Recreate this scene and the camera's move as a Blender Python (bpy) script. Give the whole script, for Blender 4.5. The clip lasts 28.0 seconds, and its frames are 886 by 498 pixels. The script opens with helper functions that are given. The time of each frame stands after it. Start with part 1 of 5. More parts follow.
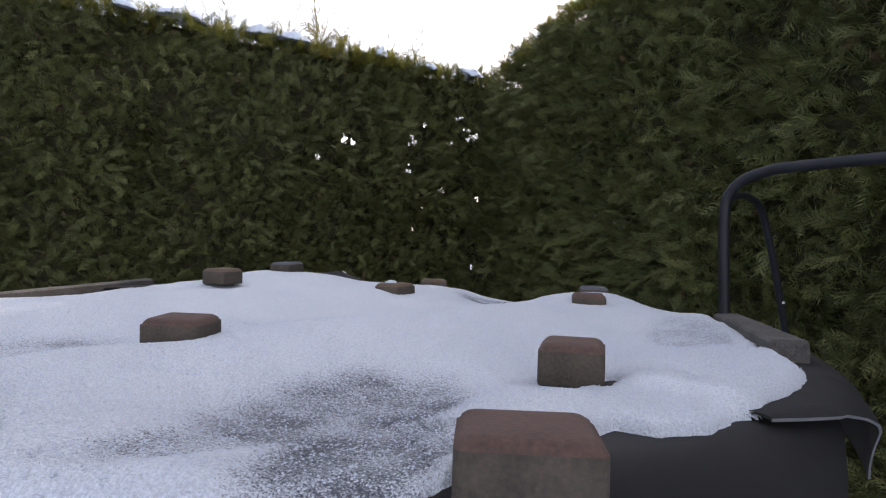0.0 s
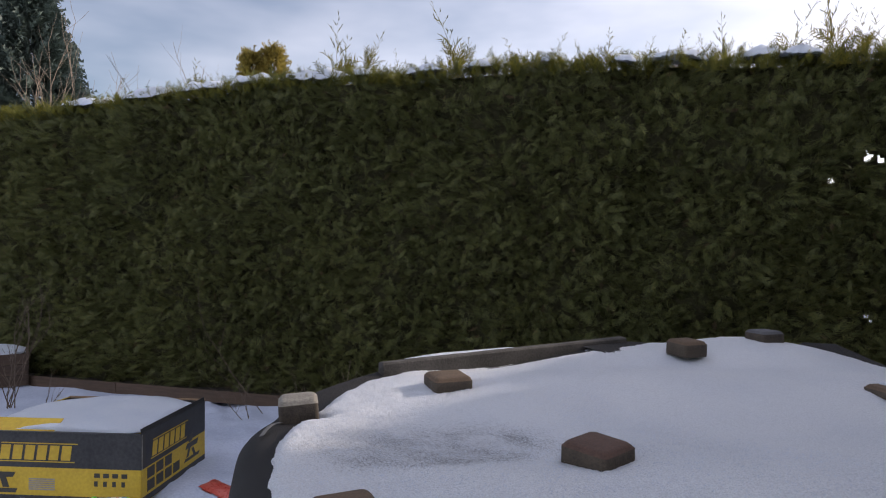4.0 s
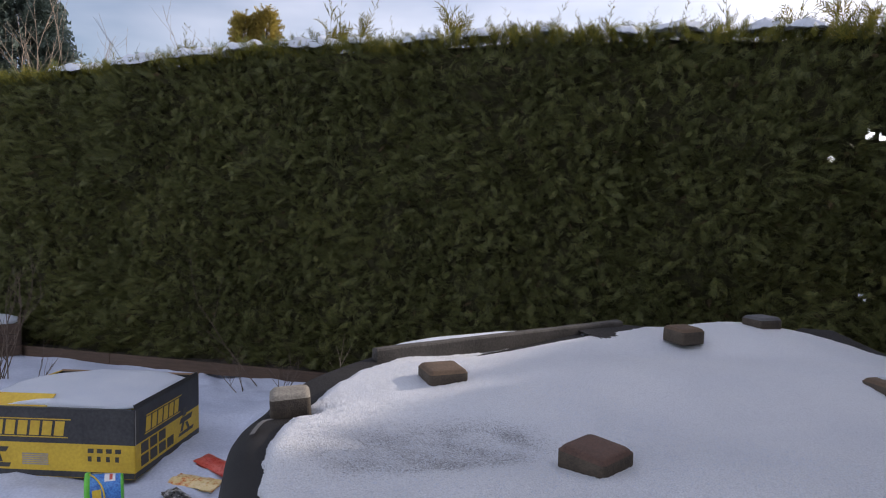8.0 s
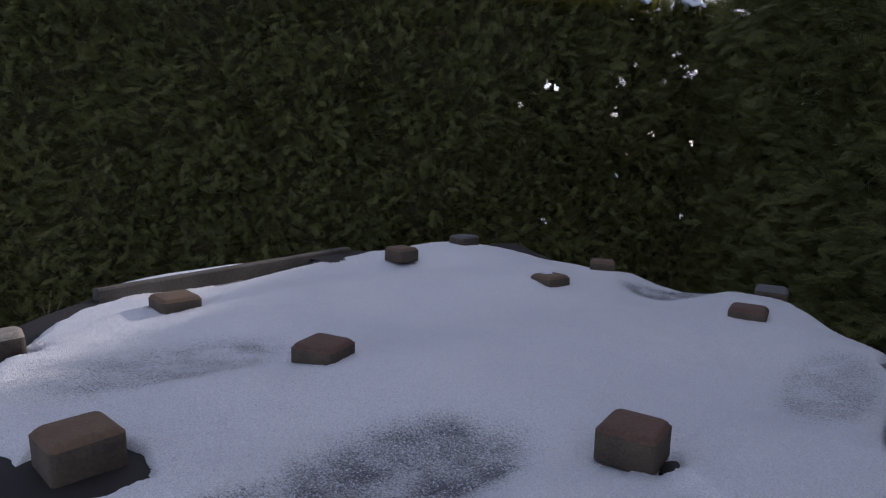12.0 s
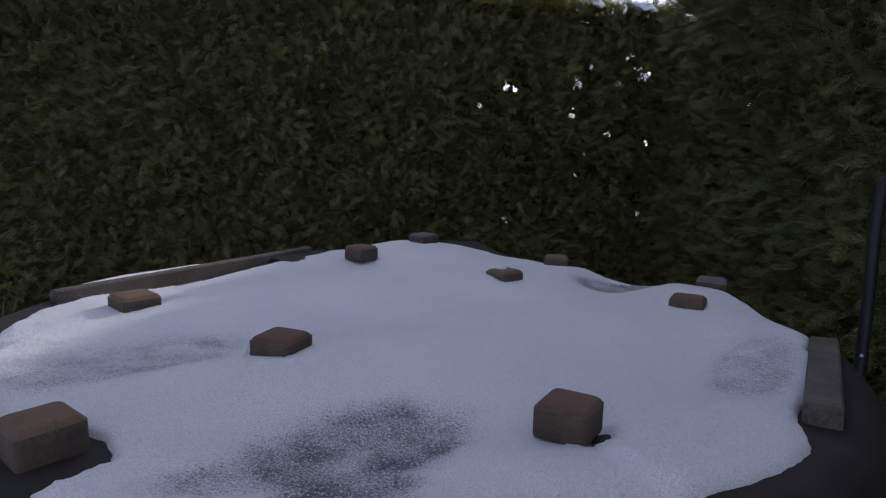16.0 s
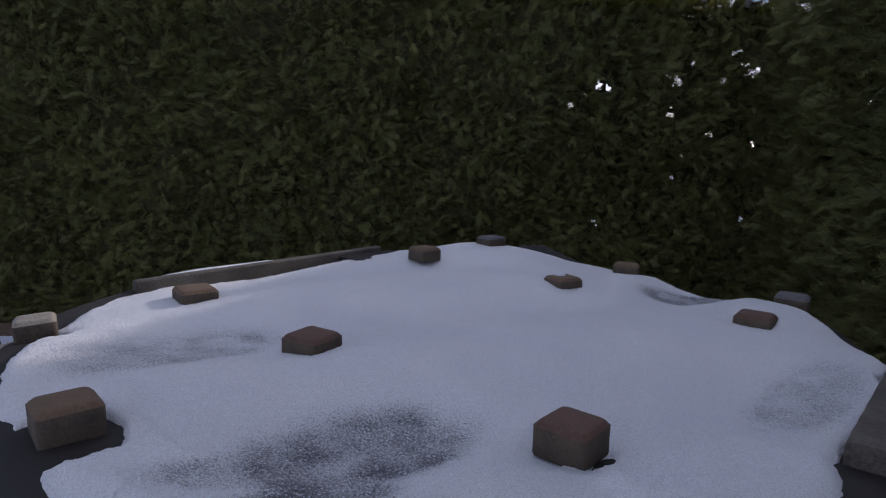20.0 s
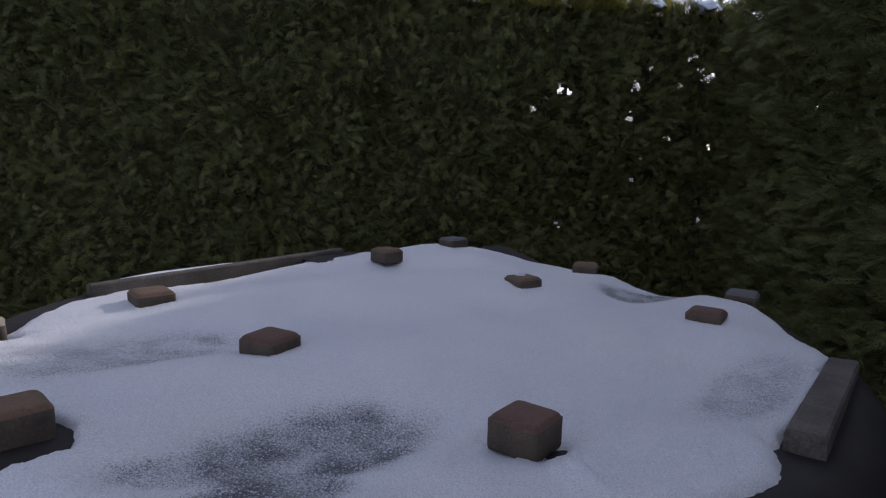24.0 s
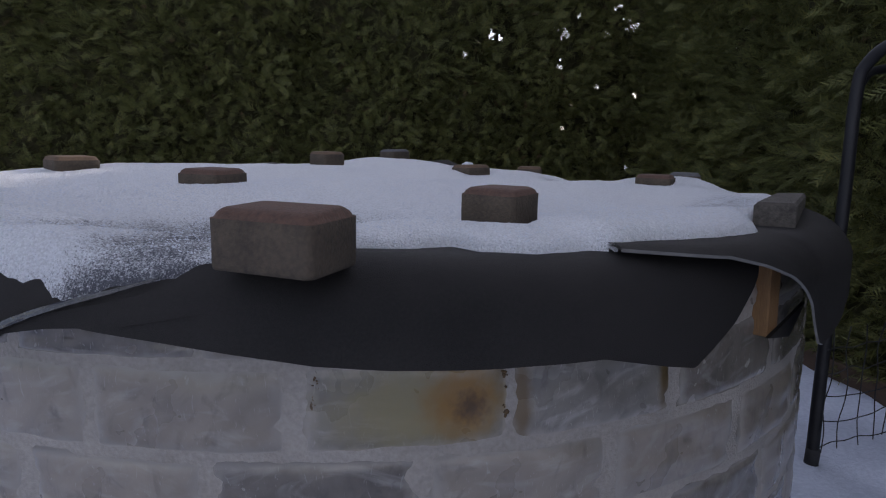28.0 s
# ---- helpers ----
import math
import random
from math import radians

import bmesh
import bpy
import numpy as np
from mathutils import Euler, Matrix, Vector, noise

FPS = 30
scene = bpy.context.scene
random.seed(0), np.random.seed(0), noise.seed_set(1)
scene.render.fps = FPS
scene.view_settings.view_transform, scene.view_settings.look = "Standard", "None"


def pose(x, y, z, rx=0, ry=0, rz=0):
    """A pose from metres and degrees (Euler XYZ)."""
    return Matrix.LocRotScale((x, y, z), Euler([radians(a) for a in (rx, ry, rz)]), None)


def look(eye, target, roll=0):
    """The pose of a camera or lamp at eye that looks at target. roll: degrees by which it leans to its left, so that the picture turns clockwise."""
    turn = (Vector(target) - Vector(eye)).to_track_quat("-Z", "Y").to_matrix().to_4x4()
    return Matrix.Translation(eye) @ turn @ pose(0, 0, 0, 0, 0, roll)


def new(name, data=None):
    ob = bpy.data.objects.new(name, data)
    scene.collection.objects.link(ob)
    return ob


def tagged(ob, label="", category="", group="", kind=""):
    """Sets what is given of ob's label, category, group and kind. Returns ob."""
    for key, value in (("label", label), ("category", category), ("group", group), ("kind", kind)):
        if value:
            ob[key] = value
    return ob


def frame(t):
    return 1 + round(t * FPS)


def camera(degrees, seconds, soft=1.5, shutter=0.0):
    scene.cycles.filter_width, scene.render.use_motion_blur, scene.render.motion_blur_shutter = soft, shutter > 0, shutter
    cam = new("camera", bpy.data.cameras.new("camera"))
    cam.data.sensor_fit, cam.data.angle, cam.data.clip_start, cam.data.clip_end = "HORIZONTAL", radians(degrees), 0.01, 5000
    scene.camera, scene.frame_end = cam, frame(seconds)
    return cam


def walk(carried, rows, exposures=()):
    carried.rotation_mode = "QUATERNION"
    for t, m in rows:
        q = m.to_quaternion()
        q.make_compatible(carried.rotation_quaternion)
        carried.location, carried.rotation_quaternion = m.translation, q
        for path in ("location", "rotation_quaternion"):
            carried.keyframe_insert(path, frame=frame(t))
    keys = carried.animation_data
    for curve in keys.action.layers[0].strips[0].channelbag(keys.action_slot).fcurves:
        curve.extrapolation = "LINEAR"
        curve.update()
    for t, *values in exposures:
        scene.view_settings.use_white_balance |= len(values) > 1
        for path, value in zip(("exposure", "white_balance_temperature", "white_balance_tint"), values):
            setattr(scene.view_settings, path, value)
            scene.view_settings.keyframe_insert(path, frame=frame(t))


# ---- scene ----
cam = camera(71.0, 28.0, 1.1)
PATH = [
    (0, (0.026, 0.014, 1.230), (0.002, 2.014, 1.212), -0.32),
    (0.5, (0.002, 0.064, 1.334), (-0.064, 2.063, 1.319), -0.47),
    (1, (0.003, 0.059, 1.398), (-0.062, 2.058, 1.387), -0.34),
    (1.2, (0.024, 0.091, 1.404), (-0.127, 2.085, 1.390), -0.62),
    (1.5, (0.075, 0.052, 1.465), (-0.400, 1.995, 1.438), 0.63),
    (1.7, (0.050, 0.141, 1.435), (-0.782, 1.960, 1.431), -0.08),
    (2, (0.089, 0.111, 1.468), (-1.073, 1.739, 1.474), -0.13),
    (2.5, (0.155, 0.004, 1.500), (-1.136, 1.531, 1.508), 0.10),
    (3, (0.178, -0.038, 1.508), (-1.160, 1.449, 1.512), -0.04),
    (3.5, (0.200, 0.050, 1.478), (-1.209, 1.470, 1.478), 0.01),
    (5.5, (0.202, 0.079, 1.475), (-1.249, 1.456, 1.483), 0.40),
    (6, (0.149, 0.102, 1.559), (-1.302, 1.478, 1.570), 0.64),
    (6.5, (0.141, 0.110, 1.561), (-1.318, 1.477, 1.574), 0.54),
    (7, (0.160, 0.103, 1.552), (-1.274, 1.497, 1.569), 0.65),
    (7.5, (0.159, 0.097, 1.552), (-1.262, 1.504, 1.549), 0.66),
    (8, (0.164, 0.095, 1.537), (-1.255, 1.501, 1.437), 0.73),
    (8.5, (0.160, 0.091, 1.526), (-1.255, 1.493, 1.346), 0.73),
    (9, (0.171, 0.088, 1.522), (-1.239, 1.485, 1.273), 0.67),
    (9.5, (0.180, 0.086, 1.514), (-1.215, 1.495, 1.251), 0.73),
    (10, (0.174, 0.086, 1.497), (-1.203, 1.511, 1.231), 0.68),
    (10.5, (0.205, 0.085, 1.485), (-1.170, 1.511, 1.216), 0.63),
    (11, (0.246, 0.095, 1.488), (-1.041, 1.602, 1.220), 0.64),
    (11.5, (0.248, 0.031, 1.496), (-0.771, 1.730, 1.226), 0.53),
    (12, (0.275, -0.028, 1.496), (-0.439, 1.820, 1.223), 0.27),
    (12.5, (0.315, -0.060, 1.506), (-0.198, 1.853, 1.232), 0.07),
    (13, (0.318, -0.054, 1.499), (-0.127, 1.876, 1.227), 0.11),
    (13.5, (0.310, -0.072, 1.511), (-0.195, 1.844, 1.235), 0.07),
    (15.5, (0.299, -0.096, 1.489), (-0.387, 1.763, 1.218), -0.25),
    (16, (0.333, -0.087, 1.492), (-0.279, 1.798, 1.222), -0.06),
    (16.5, (0.331, -0.095, 1.503), (-0.253, 1.798, 1.230), 0.02),
    (17, (0.322, -0.095, 1.510), (-0.253, 1.801, 1.237), 0.12),
    (17.5, (0.309, -0.076, 1.508), (-0.266, 1.820, 1.234), 0.02),
    (18, (0.303, -0.072, 1.508), (-0.270, 1.825, 1.234), 0.00),
    (18.5, (0.300, -0.054, 1.505), (-0.280, 1.840, 1.230), -0.03),
    (19, (0.288, -0.029, 1.521), (-0.301, 1.863, 1.246), 0.03),
    (19.5, (0.283, -0.025, 1.528), (-0.324, 1.861, 1.252), -0.04),
    (19.7, (0.281, -0.031, 1.529), (-0.330, 1.853, 1.254), -0.18),
    (19.8, (0.491, -0.002, 1.512), (-0.426, 1.754, 1.234), 0.23),
    (20, (0.490, -0.006, 1.509), (-0.426, 1.750, 1.234), 0.37),
    (20.5, (0.480, 0.005, 1.509), (-0.445, 1.757, 1.235), 0.12),
    (22.5, (0.481, 0.005, 1.501), (-0.521, 1.715, 1.234), 0.36),
    (23, (0.507, 0.005, 1.497), (-0.408, 1.764, 1.231), 0.23),
    (23.5, (0.514, -0.007, 1.500), (-0.334, 1.785, 1.234), 0.33),
    (24, (0.517, -0.012, 1.501), (-0.304, 1.792, 1.238), 0.37),
    (24.5, (0.527, -0.019, 1.504), (-0.280, 1.791, 1.237), 0.27),
    (25, (0.539, -0.038, 1.489), (-0.260, 1.775, 1.221), 0.21),
    (25.5, (0.525, -0.067, 1.469), (-0.315, 1.728, 1.199), 0.30),
    (26, (0.521, -0.206, 1.403), (-0.300, 1.598, 1.136), 0.03),
    (26.5, (0.540, -0.363, 1.366), (-0.257, 1.451, 1.092), 0.02),
    (27, (0.564, -0.349, 1.323), (-0.225, 1.466, 1.037), -0.16),
    (27.5, (0.526, -0.194, 1.239), (-0.193, 1.648, 0.937), -0.42),
    (28, (0.446, -0.023, 1.131), (-0.160, 1.859, 0.826), -0.22),
]
EXPOSURES = [(0.0, 0.78, 6450, 16), (0.6, 0.42, 6450, 17), (1.2, 0.26, 6350, 18), (2.2, 0.08, 6400, 18), (3.5, 0.10, 6450, 17), (8.0, 0.18, 6400, 18), (10.0, 0.02, 6200, 20),
             (12.5, -0.24, 6000, 21), (17.0, -0.24, 6000, 21), (26.0, -0.26, 6050, 20), (27.0, -0.16, 6150, 19), (28.0, 0.06, 6300, 18)]
walk(cam, [(t, look(eye, target, roll)) for t, eye, target, roll in PATH], EXPOSURES)

# ---- sky and sun ----
SUN_AZ, SUN_EL = radians(22.0), radians(23.4)      # azimuth to the right of +y
world = bpy.data.worlds.new("winter_sky")
world.use_nodes = True
scene.world = world
wn, wl = world.node_tree.nodes, world.node_tree.links
wn.clear()
w_out = wn.new("ShaderNodeOutputWorld")
w_bg = wn.new("ShaderNodeBackground")
w_sky = wn.new("ShaderNodeTexSky")
w_sky.sky_type = 'NISHITA'
w_sky.sun_disc = False
w_sky.sun_elevation, w_sky.sun_rotation = SUN_EL, SUN_AZ
w_sky.dust_density = 1.5
w_co = wn.new("ShaderNodeTexCoord")
w_map = wn.new("ShaderNodeMapping")
w_map.inputs["Scale"].default_value = (1.0, 1.0, 3.0)
w_noise = wn.new("ShaderNodeTexNoise")
w_noise.inputs["Scale"].default_value = 1.6
w_noise.inputs["Detail"].default_value = 5.0
w_ramp = wn.new("ShaderNodeValToRGB")
w_ramp.color_ramp.elements[0].position, w_ramp.color_ramp.elements[1].position = 0.40, 0.64
w_ramp.color_ramp.elements[0].color, w_ramp.color_ramp.elements[1].color = (0.18, 0.18, 0.18, 1), (0.88, 0.88, 0.88, 1)
w_mix = wn.new("ShaderNodeMix")
w_mix.data_type = 'RGBA'
w_sep = wn.new("ShaderNodeSeparateXYZ")
w_band = wn.new("ShaderNodeMapRange")
w_band.inputs["From Min"].default_value, w_band.inputs["From Max"].default_value = 0.0, 0.75
w_veil = wn.new("ShaderNodeMix")                        # thin cloud, brighter towards the horizon
w_veil.data_type = 'RGBA'
w_veil.inputs["A"].default_value, w_veil.inputs["B"].default_value = (10.4, 10.5, 11.0, 1), (8.8, 9.1, 10.2, 1)
wl.new(w_co.outputs["Generated"], w_sep.inputs["Vector"])
wl.new(w_sep.outputs["Z"], w_band.inputs["Value"])
wl.new(w_band.outputs["Result"], w_veil.inputs["Factor"])
wl.new(w_veil.outputs["Result"], w_mix.inputs["B"])
wl.new(w_co.outputs["Generated"], w_map.inputs["Vector"])
wl.new(w_map.outputs["Vector"], w_noise.inputs["Vector"])
wl.new(w_noise.outputs["Fac"], w_ramp.inputs["Fac"])
w_west, w_thin = wn.new("ShaderNodeMapRange"), wn.new("ShaderNodeMath")      # the cloud thins out away from the sun
w_thin.operation = 'MULTIPLY'
for key, value in (("From Min", -0.95), ("From Max", -0.25), ("To Min", 0.42), ("To Max", 1.0)):
    w_west.inputs[key].default_value = value
wl.new(w_sep.outputs["X"], w_west.inputs["Value"])
wl.new(w_ramp.outputs["Color"], w_thin.inputs[0])
wl.new(w_west.outputs["Result"], w_thin.inputs[1])
wl.new(w_thin.outputs[0], w_mix.inputs["Factor"])
wl.new(w_sky.outputs["Color"], w_mix.inputs["A"])
wl.new(w_mix.outputs["Result"], w_bg.inputs["Color"])
w_bg.inputs["Strength"].default_value = 0.122
wl.new(w_bg.outputs["Background"], w_out.inputs["Surface"])

sun_data = bpy.data.lights.new("sun", 'SUN')
sun_data.energy, sun_data.angle, sun_data.color = 3.2, radians(0.6), (1.0, 0.90, 0.76)
sun = new("sun", sun_data)
sun.matrix_world = look((0, 0, 30), (-math.sin(SUN_AZ) * math.cos(SUN_EL) * 10, -math.cos(SUN_AZ) * math.cos(SUN_EL) * 10, 30 - math.sin(SUN_EL) * 10))


# ---- materials ----
def rgba(c):
    return (*c, 1.0)


def material(name, dark, light, rough=0.7, coarse=4.0, fine=60.0, bump=0.3, bump_scale=None, depth=0.002, metal=0.0, per_object=0.0,
             island=False, distort=0.0, coat=0.0, transmission=0.0, sss=0.0, spec=0.5, tint=None, stretch=None, glow=0.0):
    """Two noise scales mix dark and light; a third colour may show in blotches; noise bump."""
    m = bpy.data.materials.new(name)
    m.use_nodes = True
    n, l = m.node_tree.nodes, m.node_tree.links
    b = n["Principled BSDF"]
    co = n.new("ShaderNodeTexCoord")
    src = co.outputs["Object"]
    if stretch:
        mp = n.new("ShaderNodeMapping")
        mp.inputs["Scale"].default_value = stretch
        l.new(src, mp.inputs["Vector"])
        src = mp.outputs["Vector"]
    big, small = n.new("ShaderNodeTexNoise"), n.new("ShaderNodeTexNoise")
    for node, s, d in ((big, coarse, 4.0), (small, fine, 3.0)):
        node.inputs["Scale"].default_value = s
        node.inputs["Detail"].default_value = d
        l.new(src, node.inputs["Vector"])
    big.inputs["Distortion"].default_value = distort
    add = n.new("ShaderNodeMath")
    add.operation = 'ADD'
    half = n.new("ShaderNodeMath")
    half.operation = 'MULTIPLY'
    l.new(big.outputs["Fac"], add.inputs[0])
    l.new(small.outputs["Fac"], add.inputs[1])
    l.new(add.outputs[0], half.inputs[0])
    half.inputs[1].default_value = 0.5
    ramp = n.new("ShaderNodeValToRGB")
    e = ramp.color_ramp.elements
    e[0].position, e[1].position = 0.36, 0.64
    e[0].color, e[1].color = rgba(dark), rgba(light)
    if tint:
        x = ramp.color_ramp.elements.new(0.5)
        x.color = rgba(tint)
    fac = half.outputs[0]
    if per_object or island:
        info = n.new("ShaderNodeNewGeometry" if island else "ShaderNodeObjectInfo")
        rnd = info.outputs["Random Per Island" if island else "Random"]
        mix = n.new("ShaderNodeMix")
        mix.inputs["Factor"].default_value = per_object or 0.6
        l.new(fac, mix.inputs["A"])
        remap = n.new("ShaderNodeMapRange")
        remap.inputs["To Min"].default_value, remap.inputs["To Max"].default_value = 0.3, 0.7
        l.new(rnd, remap.inputs["Value"])
        l.new(remap.outputs["Result"], mix.inputs["B"])
        fac = mix.outputs["Result"]
    l.new(fac, ramp.inputs["Fac"])
    l.new(ramp.outputs["Color"], b.inputs["Base Color"])
    rr = n.new("ShaderNodeMapRange")
    rr.inputs["To Min"].default_value, rr.inputs["To Max"].default_value = max(0.03, rough - 0.12), min(1.0, rough + 0.12)
    l.new(small.outputs["Fac"], rr.inputs["Value"])
    l.new(rr.outputs["Result"], b.inputs["Roughness"])
    b.inputs["Metallic"].default_value = metal
    b.inputs["Specular IOR Level"].default_value = spec
    b.inputs["Coat Weight"].default_value = coat
    b.inputs["Transmission Weight"].default_value = transmission
    if sss:
        b.inputs["Subsurface Weight"].default_value = sss
        b.inputs["Subsurface Radius"].default_value = (0.02, 0.025, 0.03)
    if glow:                                           # light that shines through a thin leaf
        tl, mx = n.new("ShaderNodeBsdfTranslucent"), n.new("ShaderNodeMixShader")
        mx.inputs["Fac"].default_value = glow
        l.new(ramp.outputs["Color"], tl.inputs["Color"])
        l.new(b.outputs["BSDF"], mx.inputs[1])
        l.new(tl.outputs["BSDF"], mx.inputs[2])
        l.new(mx.outputs["Shader"], n["Material Output"].inputs["Surface"])
    if bump:
        bn = n.new("ShaderNodeTexNoise")
        bn.inputs["Scale"].default_value = bump_scale or fine * 2
        bn.inputs["Detail"].default_value = 4.0
        l.new(src, bn.inputs["Vector"])
        bp = n.new("ShaderNodeBump")
        bp.inputs["Strength"].default_value = bump
        bp.inputs["Distance"].default_value = depth
        l.new(bn.outputs["Fac"], bp.inputs["Height"])
        l.new(bp.outputs["Normal"], b.inputs["Normal"])
    return m


SNOW = material("snow", (0.74, 0.80, 0.90), (0.88, 0.92, 0.98), 0.5, 3.0, 160.0, 1.0, 330.0, 0.012, spec=0.5)


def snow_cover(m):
    """Thin snow: loose grains over the dark felt, as dense as the mesh's own cover value says; everywhere the tiny
    shadows between grains are put into the colour.
    """
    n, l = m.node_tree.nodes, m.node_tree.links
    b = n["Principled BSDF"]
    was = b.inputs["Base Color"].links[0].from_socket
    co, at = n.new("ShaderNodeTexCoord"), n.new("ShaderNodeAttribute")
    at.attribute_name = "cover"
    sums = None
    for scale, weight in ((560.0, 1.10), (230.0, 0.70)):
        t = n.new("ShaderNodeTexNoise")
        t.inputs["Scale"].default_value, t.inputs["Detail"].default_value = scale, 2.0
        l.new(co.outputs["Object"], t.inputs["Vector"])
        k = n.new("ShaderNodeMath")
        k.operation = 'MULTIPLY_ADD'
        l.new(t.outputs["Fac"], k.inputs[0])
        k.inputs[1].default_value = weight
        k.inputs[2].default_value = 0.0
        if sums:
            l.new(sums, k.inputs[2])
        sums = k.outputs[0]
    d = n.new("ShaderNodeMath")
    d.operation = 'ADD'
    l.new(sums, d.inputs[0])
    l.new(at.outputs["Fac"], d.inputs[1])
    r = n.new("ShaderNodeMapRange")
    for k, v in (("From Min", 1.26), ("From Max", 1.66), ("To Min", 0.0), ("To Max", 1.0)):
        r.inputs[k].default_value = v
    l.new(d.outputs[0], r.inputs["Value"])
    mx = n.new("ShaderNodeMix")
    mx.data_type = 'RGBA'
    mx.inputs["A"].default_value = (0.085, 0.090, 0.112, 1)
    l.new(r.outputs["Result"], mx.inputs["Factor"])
    # fine noise darkens the snow colour in place of shade between its grains
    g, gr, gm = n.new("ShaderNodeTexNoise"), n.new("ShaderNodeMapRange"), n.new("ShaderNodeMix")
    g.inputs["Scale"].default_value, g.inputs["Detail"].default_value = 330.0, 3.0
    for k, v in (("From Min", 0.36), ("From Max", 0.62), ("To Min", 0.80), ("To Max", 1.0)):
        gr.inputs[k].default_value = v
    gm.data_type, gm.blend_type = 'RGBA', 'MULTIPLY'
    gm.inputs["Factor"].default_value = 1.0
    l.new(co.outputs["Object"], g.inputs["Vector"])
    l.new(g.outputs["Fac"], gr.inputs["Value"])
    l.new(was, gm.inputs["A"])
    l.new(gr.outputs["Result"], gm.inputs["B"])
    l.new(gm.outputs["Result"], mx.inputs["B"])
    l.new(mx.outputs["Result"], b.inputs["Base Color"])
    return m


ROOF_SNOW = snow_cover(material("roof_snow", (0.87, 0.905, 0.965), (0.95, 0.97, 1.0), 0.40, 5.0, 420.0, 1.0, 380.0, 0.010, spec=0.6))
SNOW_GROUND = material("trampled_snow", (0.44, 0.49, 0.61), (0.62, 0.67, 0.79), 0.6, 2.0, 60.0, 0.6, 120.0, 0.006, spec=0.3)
FELT = material("bitumen_felt", (0.0067, 0.0060, 0.0058), (0.0198, 0.0180, 0.0174), 0.72, 6.0, 300.0, 0.7, 800.0, 0.0015, spec=0.3)
FELT_BACK = material("pale_felt_back", (0.085, 0.082, 0.078), (0.165, 0.160, 0.152), 0.5, 5.0, 80.0, 0.2)
PAVER_RED = material("red_brown_concrete", (0.040, 0.023, 0.016), (0.118, 0.065, 0.046), 0.85, 14.0, 180.0, 0.7, 350.0, 0.0015, per_object=0.25)
PAVER_TAN = material("tan_concrete", (0.056, 0.036, 0.022), (0.145, 0.094, 0.056), 0.85, 14.0, 180.0, 0.7, 350.0, 0.0015, per_object=0.25)
PAVER_GREY = material("grey_concrete", (0.06, 0.06, 0.064), (0.13, 0.13, 0.135), 0.85, 14.0, 180.0, 0.7, 350.0, 0.0015, per_object=0.25)
PAVER_PALE = material("pale_weathered_concrete", (0.15, 0.135, 0.11), (0.32, 0.29, 0.24), 0.85, 18.0, 180.0, 0.8, 350.0, 0.002)
PAVER_SIDE = material("grey_brown_concrete", (0.026, 0.020, 0.0145), (0.088, 0.068, 0.048), 0.88, 22.0, 160.0, 0.8, 240.0, 0.003, per_object=0.25)
FILM = material("crumpled_film", (0.008, 0.008, 0.009), (0.055, 0.056, 0.060), 0.16, 40.0, 110.0, 0.8, 70.0, 0.004, coat=0.6)
DIRT = material("frozen_dirt", (0.03, 0.018, 0.008), (0.12, 0.07, 0.025), 0.6, 30.0, 200.0, 0.3)
KERB = material("kerb_concrete", (0.030, 0.026, 0.022), (0.098, 0.088, 0.076), 0.85, 9.0, 130.0, 0.7, 190.0, 0.004)
ICE = material("cloudy_ice", (0.184, 0.160, 0.136), (0.304, 0.268, 0.230), 0.30, 7.0, 15.0, 0.25, 40.0, 0.003, per_object=0.30, distort=2.0, coat=0.3, sss=0.3, transmission=0.12)
ICE_CLEAR = material("clear_dark_ice", (0.109, 0.097, 0.085), (0.223, 0.200, 0.177), 0.24, 8.0, 17.0, 0.3, 45.0, 0.003, per_object=0.30, distort=2.6, coat=0.3, sss=0.25, transmission=0.2)
ICE_STAIN = material("ochre_stained_ice", (0.142, 0.132, 0.116), (0.235, 0.219, 0.192), 0.30, 9.0, 13.0, 0.25, 40.0, 0.003, distort=1.6, coat=0.3, sss=0.2)
ICE_EDGE = material("ice_with_dirty_ends", (0.142, 0.132, 0.118), (0.235, 0.219, 0.196), 0.30, 9.0, 13.0, 0.25, 40.0, 0.003, distort=1.6, coat=0.3, sss=0.2)


